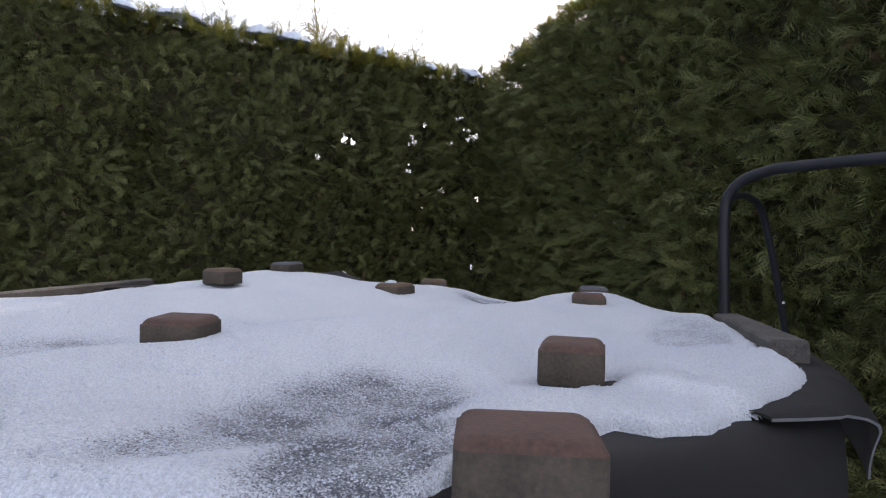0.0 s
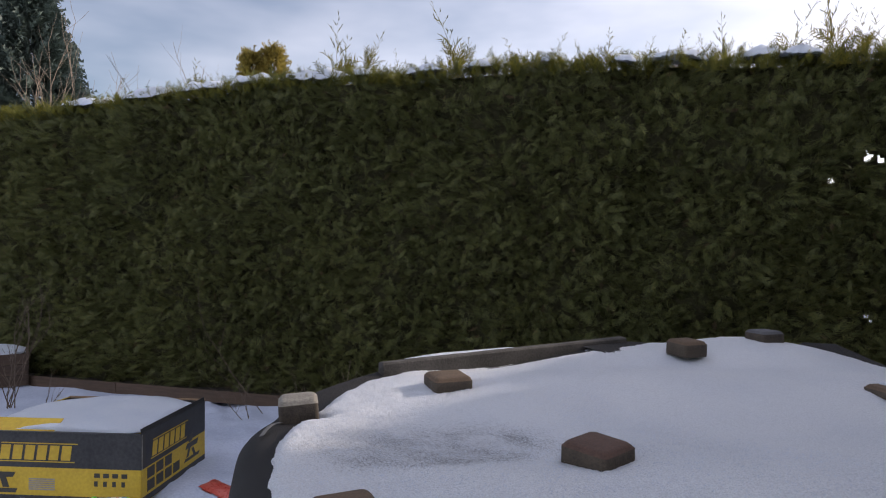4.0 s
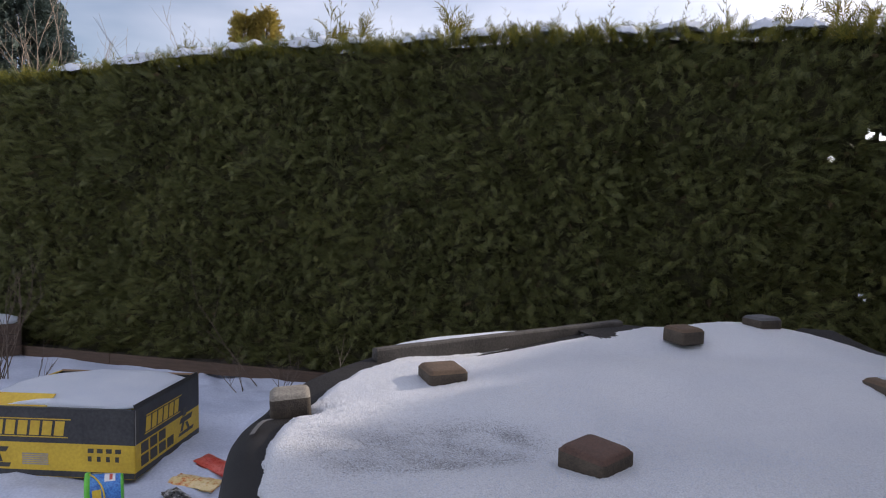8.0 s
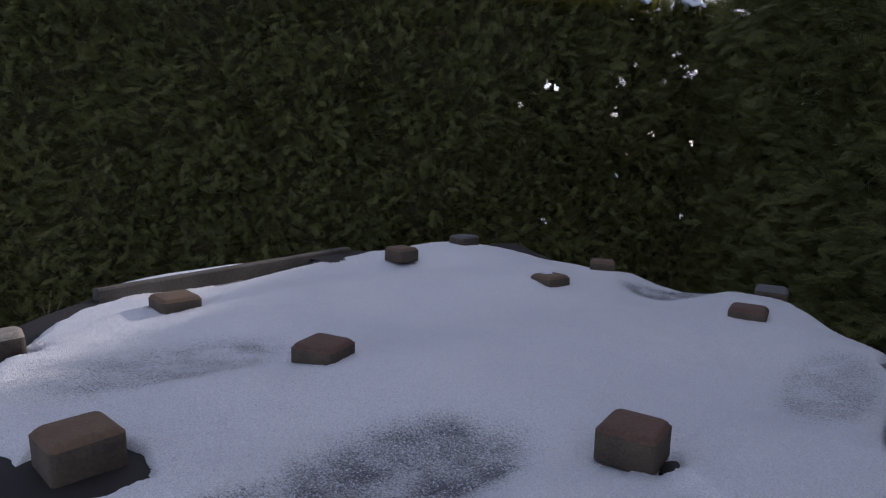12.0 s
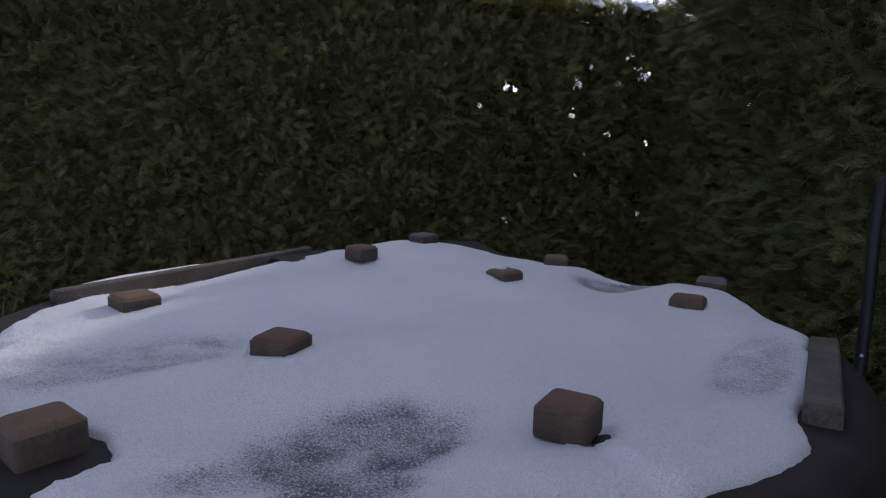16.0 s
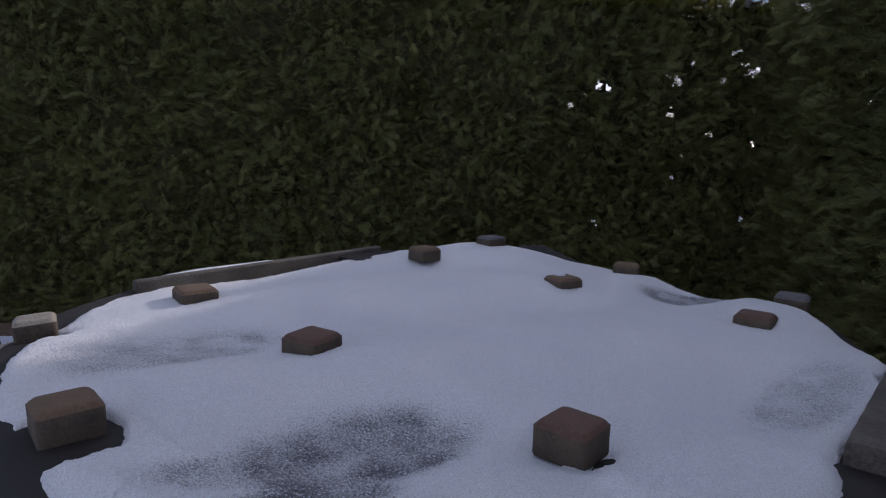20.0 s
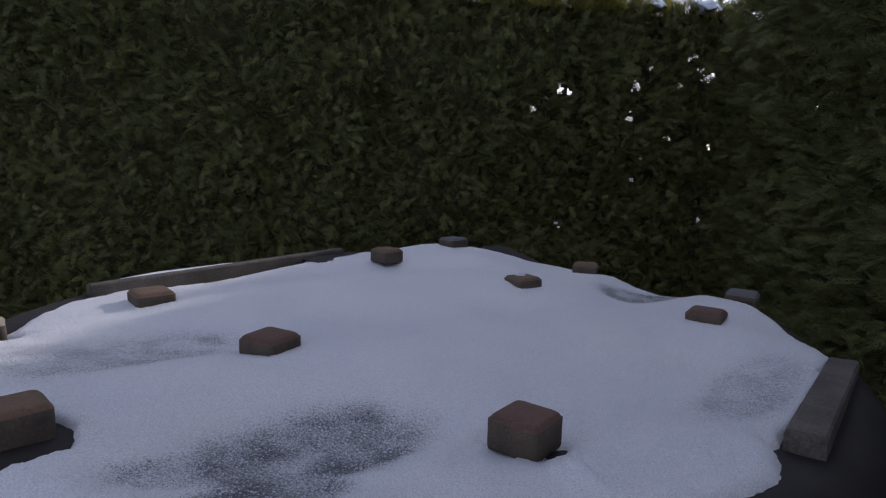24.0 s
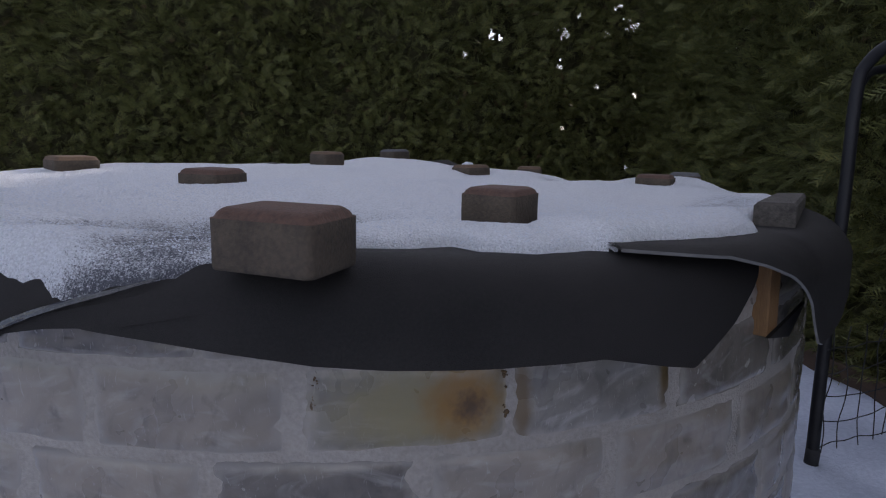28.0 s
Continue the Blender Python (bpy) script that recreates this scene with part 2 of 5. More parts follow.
def add_frost(m):
    """Feathery white streaks and fine cracks inside the ice, and a frosted rim where a block meets its neighbours."""
    n, l = m.node_tree.nodes, m.node_tree.links
    b = n["Principled BSDF"]
    co, at, info = n.new("ShaderNodeTexCoord"), n.new("ShaderNodeAttribute"), n.new("ShaderNodeObjectInfo")
    at.attribute_name = "frost"
    shift = n.new("ShaderNodeVectorMath")
    shift.operation = 'MULTIPLY_ADD'
    l.new(info.outputs["Random"], shift.inputs[0])
    shift.inputs[1].default_value = (0.0, 7.0, 3.0)
    l.new(co.outputs["Object"], shift.inputs[2])
    was = b.inputs["Base Color"].links[0].from_socket
    for scale, stretch, warp, lo, hi, most, colour in ((9.0, (1, 0.6, 1.5), 3.2, 0.53, 0.78, 0.75, (0.40, 0.385, 0.365)), (30.0, (1, 2.4, 0.7), 4.5, 0.62, 0.74, 0.55, (0.46, 0.445, 0.43)), (13.0, (1, 1.4, 1.0), 2.0, 0.56, 0.75, 0.55, (0.060, 0.058, 0.057))):
        mp, t, r, mx = n.new("ShaderNodeMapping"), n.new("ShaderNodeTexNoise"), n.new("ShaderNodeMapRange"), n.new("ShaderNodeMix")
        mp.inputs["Scale"].default_value = stretch
        mp.inputs["Location"].default_value = (0, scale, warp)
        t.inputs["Scale"].default_value, t.inputs["Detail"].default_value, t.inputs["Distortion"].default_value = scale, 6.0, warp
        for k, v in (("From Min", lo), ("From Max", hi), ("To Min", 0.0), ("To Max", most)):
            r.inputs[k].default_value = v
        mx.data_type = 'RGBA'
        mx.inputs["B"].default_value = rgba(colour)
        l.new(shift.outputs[0], mp.inputs["Vector"])
        l.new(mp.outputs["Vector"], t.inputs["Vector"])
        l.new(t.outputs["Fac"], r.inputs["Value"])
        l.new(r.outputs["Result"], mx.inputs["Factor"])
        l.new(was, mx.inputs["A"])
        was = mx.outputs["Result"]
    nz, add, r, mx = n.new("ShaderNodeTexNoise"), n.new("ShaderNodeMath"), n.new("ShaderNodeMapRange"), n.new("ShaderNodeMix")
    nz.inputs["Scale"].default_value, nz.inputs["Detail"].default_value = 38.0, 4.0
    l.new(shift.outputs[0], nz.inputs["Vector"])
    add.operation = 'ADD'
    l.new(nz.outputs["Fac"], add.inputs[0])
    l.new(at.outputs["Fac"], add.inputs[1])
    for k, v in (("From Min", 0.75), ("From Max", 1.15), ("To Min", 0.0), ("To Max", 0.95)):
        r.inputs[k].default_value = v
    l.new(add.outputs[0], r.inputs["Value"])
    mx.data_type = 'RGBA'
    mx.inputs["B"].default_value = (0.295, 0.273, 0.248, 1)
    l.new(r.outputs["Result"], mx.inputs["Factor"])
    l.new(was, mx.inputs["A"])
    l.new(mx.outputs["Result"], b.inputs["Base Color"])


for m in (ICE, ICE_CLEAR, ICE_STAIN, ICE_EDGE):
    add_frost(m)


def add_stain(m, at, size, colour, grain=55.0, rag=0.55):
    """A rounded stain with a noisy rim at a place of the block's own space."""
    n, l = m.node_tree.nodes, m.node_tree.links
    b = n["Principled BSDF"]
    was = b.inputs["Base Color"].links[0].from_socket
    co, sub_, sc_, ln_ = n.new("ShaderNodeTexCoord"), n.new("ShaderNodeVectorMath"), n.new("ShaderNodeVectorMath"), n.new("ShaderNodeVectorMath")
    sub_.operation, sc_.operation, ln_.operation = 'SUBTRACT', 'DIVIDE', 'LENGTH'
    sub_.inputs[1].default_value, sc_.inputs[1].default_value = at, size
    nz = n.new("ShaderNodeTexNoise")
    nz.inputs["Scale"].default_value, nz.inputs["Detail"].default_value = grain, 5.0
    l.new(co.outputs["Object"], nz.inputs["Vector"])
    l.new(co.outputs["Object"], sub_.inputs[0])
    l.new(sub_.outputs[0], sc_.inputs[0])
    l.new(sc_.outputs[0], ln_.inputs[0])
    ad = n.new("ShaderNodeMath")
    ad.operation = 'MULTIPLY_ADD'
    l.new(nz.outputs["Fac"], ad.inputs[0])
    ad.inputs[1].default_value = rag
    l.new(ln_.outputs["Value"], ad.inputs[2])
    rp = n.new("ShaderNodeMapRange")
    rp.interpolation_type = 'SMOOTHSTEP'
    for k, v in (("From Min", 0.55), ("From Max", 1.45), ("To Min", 0.95), ("To Max", 0.0)):
        rp.inputs[k].default_value = v
    l.new(ad.outputs[0], rp.inputs["Value"])
    mx = n.new("ShaderNodeMix")
    mx.data_type = 'RGBA'
    mx.inputs["B"].default_value = rgba(colour)
    l.new(rp.outputs["Result"], mx.inputs["Factor"])
    l.new(was, mx.inputs["A"])
    l.new(mx.outputs["Result"], b.inputs["Base Color"])


add_stain(ICE_STAIN, (1.12, 0.02, 0.0), (0.3, 0.15, 0.075), (0.215, 0.185, 0.095))
add_stain(ICE_STAIN, (1.12, 0.070, 0.005), (0.3, 0.062, 0.060), (0.21, 0.108, 0.014))
add_stain(ICE_STAIN, (1.12, 0.080, -0.004), (0.3, 0.034, 0.034), (0.07, 0.036, 0.010), 130.0, 1.0)
for end in (-0.116, 0.116):
    add_stain(ICE_EDGE, (1.12, end, 0.0), (0.3, 0.016, 0.075), (0.115, 0.078, 0.034), 60.0, 0.5)
SLUSH = material("frozen_slush_joint", (0.240, 0.220, 0.197), (0.345, 0.320, 0.292), 0.45, 12.0, 150.0, 0.5, 200.0, 0.003, sss=0.2)
LEAF = material("thuja_leaf", (0.070, 0.076, 0.024), (0.188, 0.181, 0.055), 0.6, 1.1, 9.0, 0.0, island=True, per_object=0.6, spec=0.3, tint=(0.126, 0.138, 0.047), glow=0.25)
# backlit yellow of the shoots is painted into this leaf colour
LEAF_SUN = material("thuja_shoot_sun_in_colour", (0.060, 0.064, 0.010), (0.25, 0.21, 0.032), 0.6, 3.0, 30.0, 0.0, island=True, per_object=0.5, spec=0.1, glow=0.5)
# brighter, yellower copy of the leaf: sun on the crest painted into the colour
LEAF_CREST = material("thuja_crest_sun_in_colour", (0.09, 0.10, 0.018), (0.30, 0.27, 0.05), 0.6, 3.0, 30.0, 0.0, island=True, per_object=0.5, spec=0.3, glow=0.5)
LEAF_BROWN = material("dry_thuja_leaf", (0.07, 0.045, 0.02), (0.16, 0.10, 0.04), 0.7, 3.0, 30.0, 0.0, island=True, per_object=0.5)
LEAF_GOLD = material("golden_thuja_leaf", (0.20, 0.155, 0.03), (0.42, 0.33, 0.08), 0.6, 3.0, 30.0, 0.0, island=True, per_object=0.5, glow=0.5)
LEAF_BLUE = material("blue_spruce_needles", (0.05, 0.070, 0.056), (0.14, 0.18, 0.145), 0.6, 3.0, 30.0, 0.0, island=True, per_object=0.5)
# dark colour painted as the shade deep between the sprays
HEDGE_CORE = material("hedge_inside_shade", (0.032, 0.031, 0.016), (0.070, 0.066, 0.032), 0.95, 6.0, 40.0, 1.0, 30.0, 0.03, spec=0.1)
BARK = material("twig_bark", (0.07, 0.05, 0.035), (0.17, 0.125, 0.09), 0.85, 12.0, 120.0, 0.5)
BARK_PALE = material("pale_twig_bark", (0.20, 0.15, 0.10), (0.34, 0.27, 0.20), 0.85, 12.0, 120.0, 0.5)
BOARD = material("weathered_board", (0.042, 0.025, 0.015), (0.105, 0.066, 0.042), 0.8, 5.0, 70.0, 0.6, 90.0, 0.002, stretch=(1.0, 9.0, 9.0), per_object=0.3)
PINE = material("raw_pine", (0.15, 0.075, 0.028), (0.26, 0.145, 0.058), 0.65, 4.0, 60.0, 0.4, stretch=(12.0, 12.0, 1.0))
SOIL = material("dark_soil", (0.02, 0.016, 0.012), (0.06, 0.048, 0.035), 0.95, 8.0, 70.0, 1.0, 60.0, 0.02)
TUBE = material("black_powder_coat", (0.008, 0.008, 0.010), (0.018, 0.018, 0.021), 0.5, 10.0, 200.0, 0.15, spec=0.3)
NET = material("black_net_cord", (0.012, 0.012, 0.014), (0.03, 0.03, 0.034), 0.8, 10.0, 200.0, 0.2)
ZINC = material("zinc_bolt", (0.45, 0.45, 0.46), (0.62, 0.62, 0.63), 0.35, 20.0, 200.0, 0.1, metal=1.0)
CARD_YELLOW = material("yellow_printed_card", (0.52, 0.33, 0.02), (0.66, 0.45, 0.035), 0.5, 5.0, 50.0, 0.25, 25.0, 0.004)
CARD_BLACK = material("black_printed_card", (0.018, 0.018, 0.018), (0.05, 0.05, 0.048), 0.5, 5.0, 50.0, 0.25, 25.0, 0.004)
CARD_BROWN = material("brown_corrugated_card", (0.17, 0.10, 0.05), (0.30, 0.19, 0.10), 0.8, 5.0, 50.0, 0.3)
CARD_WHITE = material("white_print", (0.70, 0.70, 0.68), (0.80, 0.80, 0.78), 0.4, 6.0, 60.0, 0.0)
INK = material("dark_print_and_slot_shade", (0.03, 0.028, 0.02), (0.06, 0.055, 0.04), 0.5, 6.0, 60.0, 0.0)
INK_GREY = material("grey_print", (0.20, 0.19, 0.16), (0.36, 0.34, 0.30), 0.5, 6.0, 60.0, 0.0)
GREEN_PLASTIC = material("green_plastic", (0.10, 0.46, 0.04), (0.16, 0.62, 0.07), 0.35, 8.0, 90.0, 0.1)
BLUE_PRINT = material("blue_printed_plastic", (0.03, 0.12, 0.42), (0.10, 0.32, 0.70), 0.35, 30.0, 120.0, 0.1)
YELLOW_PLASTIC = material("yellow_plastic", (0.62, 0.42, 0.03), (0.75, 0.55, 0.06), 0.35, 8.0, 90.0, 0.1)
WRAP_RED = material("red_foil", (0.42, 0.04, 0.03), (0.62, 0.14, 0.10), 0.3, 25.0, 90.0, 0.5, 60.0, 0.004)
WRAP_ORANGE = material("orange_printed_foil", (0.60, 0.16, 0.04), (0.80, 0.62, 0.35), 0.3, 22.0, 60.0, 0.5, 60.0, 0.004, tint=(0.72, 0.55, 0.25))
WRAP_BLACK = material("black_white_foil", (0.02, 0.02, 0.02), (0.60, 0.60, 0.58), 0.3, 22.0, 60.0, 0.5, 60.0, 0.004, tint=(0.06, 0.06, 0.06))
WRAP_BLUE = material("blue_printed_foil", (0.03, 0.06, 0.35), (0.55, 0.50, 0.30), 0.3, 22.0, 60.0, 0.5, 60.0, 0.004, tint=(0.10, 0.20, 0.30))
WRAP_PINK = material("magenta_foil", (0.16, 0.02, 0.13), (0.45, 0.22, 0.42), 0.3, 22.0, 60.0, 0.5, 60.0, 0.004)


# ---- mesh helpers ----
def mesh_np(name, verts, faces, mat, smooth=False):
    """A mesh from arrays of vertices and of triangles or quads."""
    verts, faces = np.asarray(verts, np.float32), np.asarray(faces, np.int32)
    me = bpy.data.meshes.new(name)
    k = faces.shape[1]
    me.vertices.add(len(verts))
    me.vertices.foreach_set("co", verts.ravel())
    me.loops.add(faces.size)
    me.loops.foreach_set("vertex_index", faces.ravel())
    me.polygons.add(len(faces))
    me.polygons.foreach_set("loop_start", np.arange(0, faces.size, k, dtype=np.int32))
    me.polygons.foreach_set("loop_total", np.full(len(faces), k, np.int32))
    me.polygons.foreach_set("use_smooth", np.full(len(faces), smooth))
    me.materials.append(mat)
    me.update(calc_edges=True)
    me.validate()
    return me


def mesh_bm(name, bm, mat, smooth=False):
    me = bpy.data.meshes.new(name)
    bmesh.ops.recalc_face_normals(bm, faces=bm.faces)
    for f in bm.faces:
        f.smooth = smooth
    bm.to_mesh(me)
    bm.free()
    me.materials.append(mat)
    return me


def part(name, data, mat=None, parent=None, label="", m=None, smooth=False):
    """Links a mesh, or a bmesh with its material, as one object under a thing."""
    if not isinstance(data, bpy.types.Mesh):
        data = mesh_bm(name, data, mat, smooth)
    ob = new(name, data)
    if parent:
        ob.parent = parent
    if m is not None:
        ob.matrix_basis = m
    return tagged(ob, label=label)


def thing(name, m, label, category, group="", kind=""):
    ob = new(name)
    ob.empty_display_size = 0.05
    ob.matrix_basis = m
    return tagged(ob, label, category, group, kind)


def box_bm(sx, sy, sz, bevel=0.0, centre=(0, 0, 0), seg=2):
    bm = bmesh.new()
    bmesh.ops.create_cube(bm, size=1.0)
    for v in bm.verts:
        v.co = Vector((v.co.x * sx + centre[0], v.co.y * sy + centre[1], v.co.z * sz + centre[2]))
    if bevel:
        bmesh.ops.bevel(bm, geom=bm.edges[:], offset=bevel, segments=seg, profile=0.6, affect='EDGES')
    return bm


def smooth_path(points, steps=6):
    """Catmull-Rom through the points."""
    p = [Vector(q) for q in points]
    p = [p[0] * 2 - p[1], *p, p[-1] * 2 - p[-2]]
    out = []
    for i in range(1, len(p) - 2):
        for s in range(steps):
            t = s / steps
            a, b, c, d = p[i - 1], p[i], p[i + 1], p[i + 2]
            out.append(0.5 * (2 * b + (c - a) * t + (2 * a - 5 * b + 4 * c - d) * t * t + (3 * b - a - 3 * c + d) * t ** 3))
    out.append(p[-2])
    return out


def tube_into(bm, path, radius, sides=10, taper=1.0, cap=True):
    path = [Vector(p) for p in path]
    rings, up = [], Vector((0.3, 0.2, 1)).normalized()
    for i, p in enumerate(path):
        d = (path[min(i + 1, len(path) - 1)] - path[max(i - 1, 0)]).normalized()
        x = d.cross(up)
        if x.length < 1e-3:
            x = d.cross(Vector((1, 0, 0)))
        x.normalize()
        y = d.cross(x)
        up = -y if y.dot(up) < 0 else y
        r = radius * (1 + (taper - 1) * i / max(1, len(path) - 1))
        rings.append([bm.verts.new(p + (x * math.cos(a) + up * math.sin(a)) * r) for a in (2 * math.pi * k / sides for k in range(sides))])
    for a, b in zip(rings, rings[1:]):
        for k in range(sides):
            bm.faces.new((a[k], a[(k + 1) % sides], b[(k + 1) % sides], b[k]))
    if cap:
        bm.faces.new(rings[0])
        bm.faces.new(rings[-1])
    return bm


def tube_bm(path, radius, sides=10, taper=1.0):
    return tube_into(bmesh.new(), path, radius, sides, taper)


def fbm(x, y, s, seed=0.0, octaves=3):
    """Smooth value noise on arrays, about -1 to 1."""
    out, amp, tot = np.zeros_like(x, dtype=float), 1.0, 0.0
    for o in range(octaves):
        u, v = x * s * 2 ** o + seed * 7.31 + o * 13.7, y * s * 2 ** o - seed * 3.17 + o * 5.1
        iu, iv = np.floor(u), np.floor(v)
        fu, fv = u - iu, v - iv
        fu, fv = fu * fu * (3 - 2 * fu), fv * fv * (3 - 2 * fv)

        def h(a, b):
            q = np.sin(a * 127.1 + b * 311.7 + seed * 17.0) * 43758.5453
            return (q - np.floor(q)) * 2 - 1
        out += amp * ((h(iu, iv) * (1 - fu) + h(iu + 1, iv) * fu) * (1 - fv) + (h(iu, iv + 1) * (1 - fu) + h(iu + 1, iv + 1) * fu) * fv)
        tot += amp
        amp *= 0.5
    return out / tot


def grid_faces(nu, nv):
    i = np.arange((nu - 1) * (nv - 1))
    a = (i // (nv - 1)) * nv + i % (nv - 1)
    return np.stack([a, a + nv, a + nv + 1, a + 1], 1)
# ---- ground ----
def ground_z(x, y):
    x, y = np.asarray(x, float), np.asarray(y, float)
    near = np.exp(-(((x + 2.5) / 6.0) ** 2 + ((y - 1.5) / 5.0) ** 2))
    z = 0.04 * fbm(x, y, 0.9, 1.0) + 0.045 * fbm(x, y, 2.6, 2.0, 3)
    z -= 0.14 * np.clip(fbm(x, y, 3.0, 5.0, 2) - 0.22, 0, 1)           # footprints and hollows
    z += 0.018 * fbm(x, y, 8.0, 6.0, 2)
    return z * near - 0.01


axis_far = np.array([6, 9, 14, 22, 40, 80, 160, 400, 1000, 2500.0])
gx = np.concatenate([-6.5 - axis_far[::-1], np.arange(-6.5, 3.0, 0.045), 3.0 + axis_far])
gy = np.concatenate([-2.0 - axis_far[::-1], np.arange(-2.0, 6.5, 0.045), 6.5 + axis_far])
GX, GY = np.meshgrid(gx, gy, indexing="ij")
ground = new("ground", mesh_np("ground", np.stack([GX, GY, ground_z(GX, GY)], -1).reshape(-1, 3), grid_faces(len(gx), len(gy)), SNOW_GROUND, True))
tagged(ground, "snow-covered garden ground with footprints and hollows", "snow ground", kind="structure")

# ---- hedge ----
CORNER = np.array([0.45, 6.61])
DIR_L, NRM_L = np.array([-0.876, -0.482]), np.array([0.482, -0.876])
DIR_R, NRM_R = np.array([0.362, -0.932]), np.array([-0.932, -0.362])
LEN_L, LEN_R = 15.0, 8.5
LEAFY_L, LEAFY_R = 11.4, 5.6                 # beyond these the hedge is never seen from the garden side


def top_left(u):
    return np.interp(u, [0, 0.6, 1.3, 3.0, 5.0, 7.0, 9.7, 14.0], [2.99, 2.99, 3.03, 3.12, 3.19, 3.22, 3.13, 3.1]) + 0.05 * fbm(u, u * 0, 2.0, 3.0)


def top_right(u):
    return np.interp(u, [0, 0.5, 1.8, 8.0], [2.99, 3.06, 3.14, 3.18]) + 0.05 * fbm(u, u * 0, 2.0, 4.0)


def bulge(u, z, seed):
    return 0.22 * np.exp(-(z / 0.4) ** 2) + 0.10 * fbm(u, z, 1.1, seed, 3) + 0.09 * fbm(u, z, 2.6, seed + 4, 2) + 0.04 * fbm(u, z, 6.0, seed + 1, 2)


# thin places through which daylight shows: along the hedge, height, half sizes
GAPS_L = ((0.85, 2.38, 0.07, 0.06), (0.76, 2.30, 0.12, 0.07), (1.47, 2.23, 0.05, 0.06), (0.80, 1.99, 0.05, 0.08), (0.38, 1.81, 0.10, 0.07), (0.20, 2.57, 0.10, 0.06),
          (0.10, 2.48, 0.07, 0.06), (0.03, 2.38, 0.11, 0.09), (0.0, 1.92, 0.06, 0.07), (0.0, 1.70, 0.05, 0.08), (0.04, 0.94, 0.06, 0.05), (0.72, 1.39, 0.05, 0.07),
          (0.32, 2.30, 0.07, 0.06), (0.61, 2.48, 0.05, 0.05), (1.57, 2.23, 0.05, 0.08), (1.56, 0.96, 0.06, 0.06), (1.84, 2.05, 0.06, 0.04))
GAPS_R = ((0.29, 2.30, 0.03, 0.03), (0.70, 2.03, 0.04, 0.03), (1.05, 1.98, 0.02, 0.02), (0.35, 2.16, 0.03, 0.03))


def gap_near(u, z, gaps):
    """How near to the middle of a thin place: 1 in its middle, 0 at its rim and beyond."""
    w = np.zeros_like(u, dtype=float)
    for u0, z0, a, b in gaps:
        w = np.maximum(w, 1 - ((u - u0) / a) ** 2 - ((z - z0) / b) ** 2)
    return w


def is_gap(u, z, gaps):
    """Ragged holes inside the thin places."""
    w = gap_near(u, z, gaps)
    return (w > 0.05) & (w * 0.62 + 0.85 * fbm(u, z, 31.0, 9.0, 2) > 0.64)


def frond(kind):
    """A flat thuja spray, one unit long along +y, lying in the xy plane, bent a little."""
    rng = np.random.RandomState(40 + kind)
    n = 6
    v, f = [], []
    for i in range(n + 1):                                       # the midrib
        t = i / n
        v.append((0.03 * math.sin(5 * t + kind), t, -0.18 * t * t))
    for i in range(n):
        t = (i + 0.3) / n
        for side in (-1, 1):
            ang = radians(rng.uniform(30, 58)) * side
            ln = (0.44 - 0.30 * t) * rng.uniform(0.75, 1.2)
            y = t + ln * math.cos(ang)
            k = len(v)
            v.append((ln * math.sin(ang), y, -0.18 * y * y + rng.uniform(-0.09, 0.09)))
            f.append((i, k, i + 1) if side > 0 else (i + 1, k, i))
    return np.array(v), np.array(f)


FRONDS = [frond(k) for k in range(4)]


def feather(kind):
    """An arching feathery spray: a thin midrib with narrow sprigs on both sides, the longer ones forked."""
    rng = np.random.RandomState(90 + kind)
    v, f = [], []
    bow, sway = rng.uniform(0.25, 0.45), rng.uniform(-0.14, 0.14)

    def at(x, y, lift=0.0):
        return (x + sway * y * y, y, -bow * y * y - 0.5 * abs(x) ** 1.5 + lift)

    def sprig(x, y, ang, ln, wide):
        dx, dy = math.sin(ang), math.cos(ang)
        k = len(v)
        up = rng.uniform(-0.03, 0.03)
        v.extend((at(x - dy * wide, y + dx * wide), at(x + dy * wide, y - dx * wide), at(x + dx * ln, y + dy * ln, up)))
        f.append((k, k + 1, k + 2))
    sprig(0, 0, 0, 1.0, 0.014)
    for i in range(7):
        t = 0.10 + 0.115 * i
        for side in (-1, 1):
            ang = radians(rng.uniform(34, 56)) * side
            ln = (0.46 - 0.34 * t) * rng.uniform(0.75, 1.2)
            sprig(0, t + 0.03 * side, ang, ln, 0.023)
            if i < 5:
                q = rng.uniform(0.35, 0.55)
                sprig(math.sin(ang) * ln * q, t + 0.03 * side + math.cos(ang) * ln * q, ang - 0.75 * side, ln * 0.5, 0.019)
    return np.array(v, float), np.array(f)


FEATHERS = [feather(k) for k in range(5)]


def scatter(pos, tip, side, size, rng, kinds=None):
    """One mesh's arrays from many sprays: places, tip directions, side hints, lengths."""
    tip = tip / np.linalg.norm(tip, axis=1, keepdims=True)
    side = side - tip * (side * tip).sum(1, keepdims=True)
    side /= np.linalg.norm(side, axis=1, keepdims=True)
    nrm = np.cross(side, tip)
    verts, faces, base = [], [], 0
    kinds = kinds or FRONDS
    which = rng.randint(0, len(kinds), len(pos))
    for k, (v, f) in enumerate(kinds):
        s = which == k
        n = int(s.sum())
        if not n:
            continue
        w = (pos[s][:, None] + size[s][:, None, None] * (v[None, :, 0:1] * side[s][:, None] + v[None, :, 1:2] * tip[s][:, None] + v[None, :, 2:3] * nrm[s][:, None]))
        verts.append(w.reshape(-1, 3))
        faces.append((f[None] + (np.arange(n) * len(v))[:, None, None]).reshape(-1, 3) + base)
        base += n * len(v)
    return np.concatenate(verts), np.concatenate(faces)


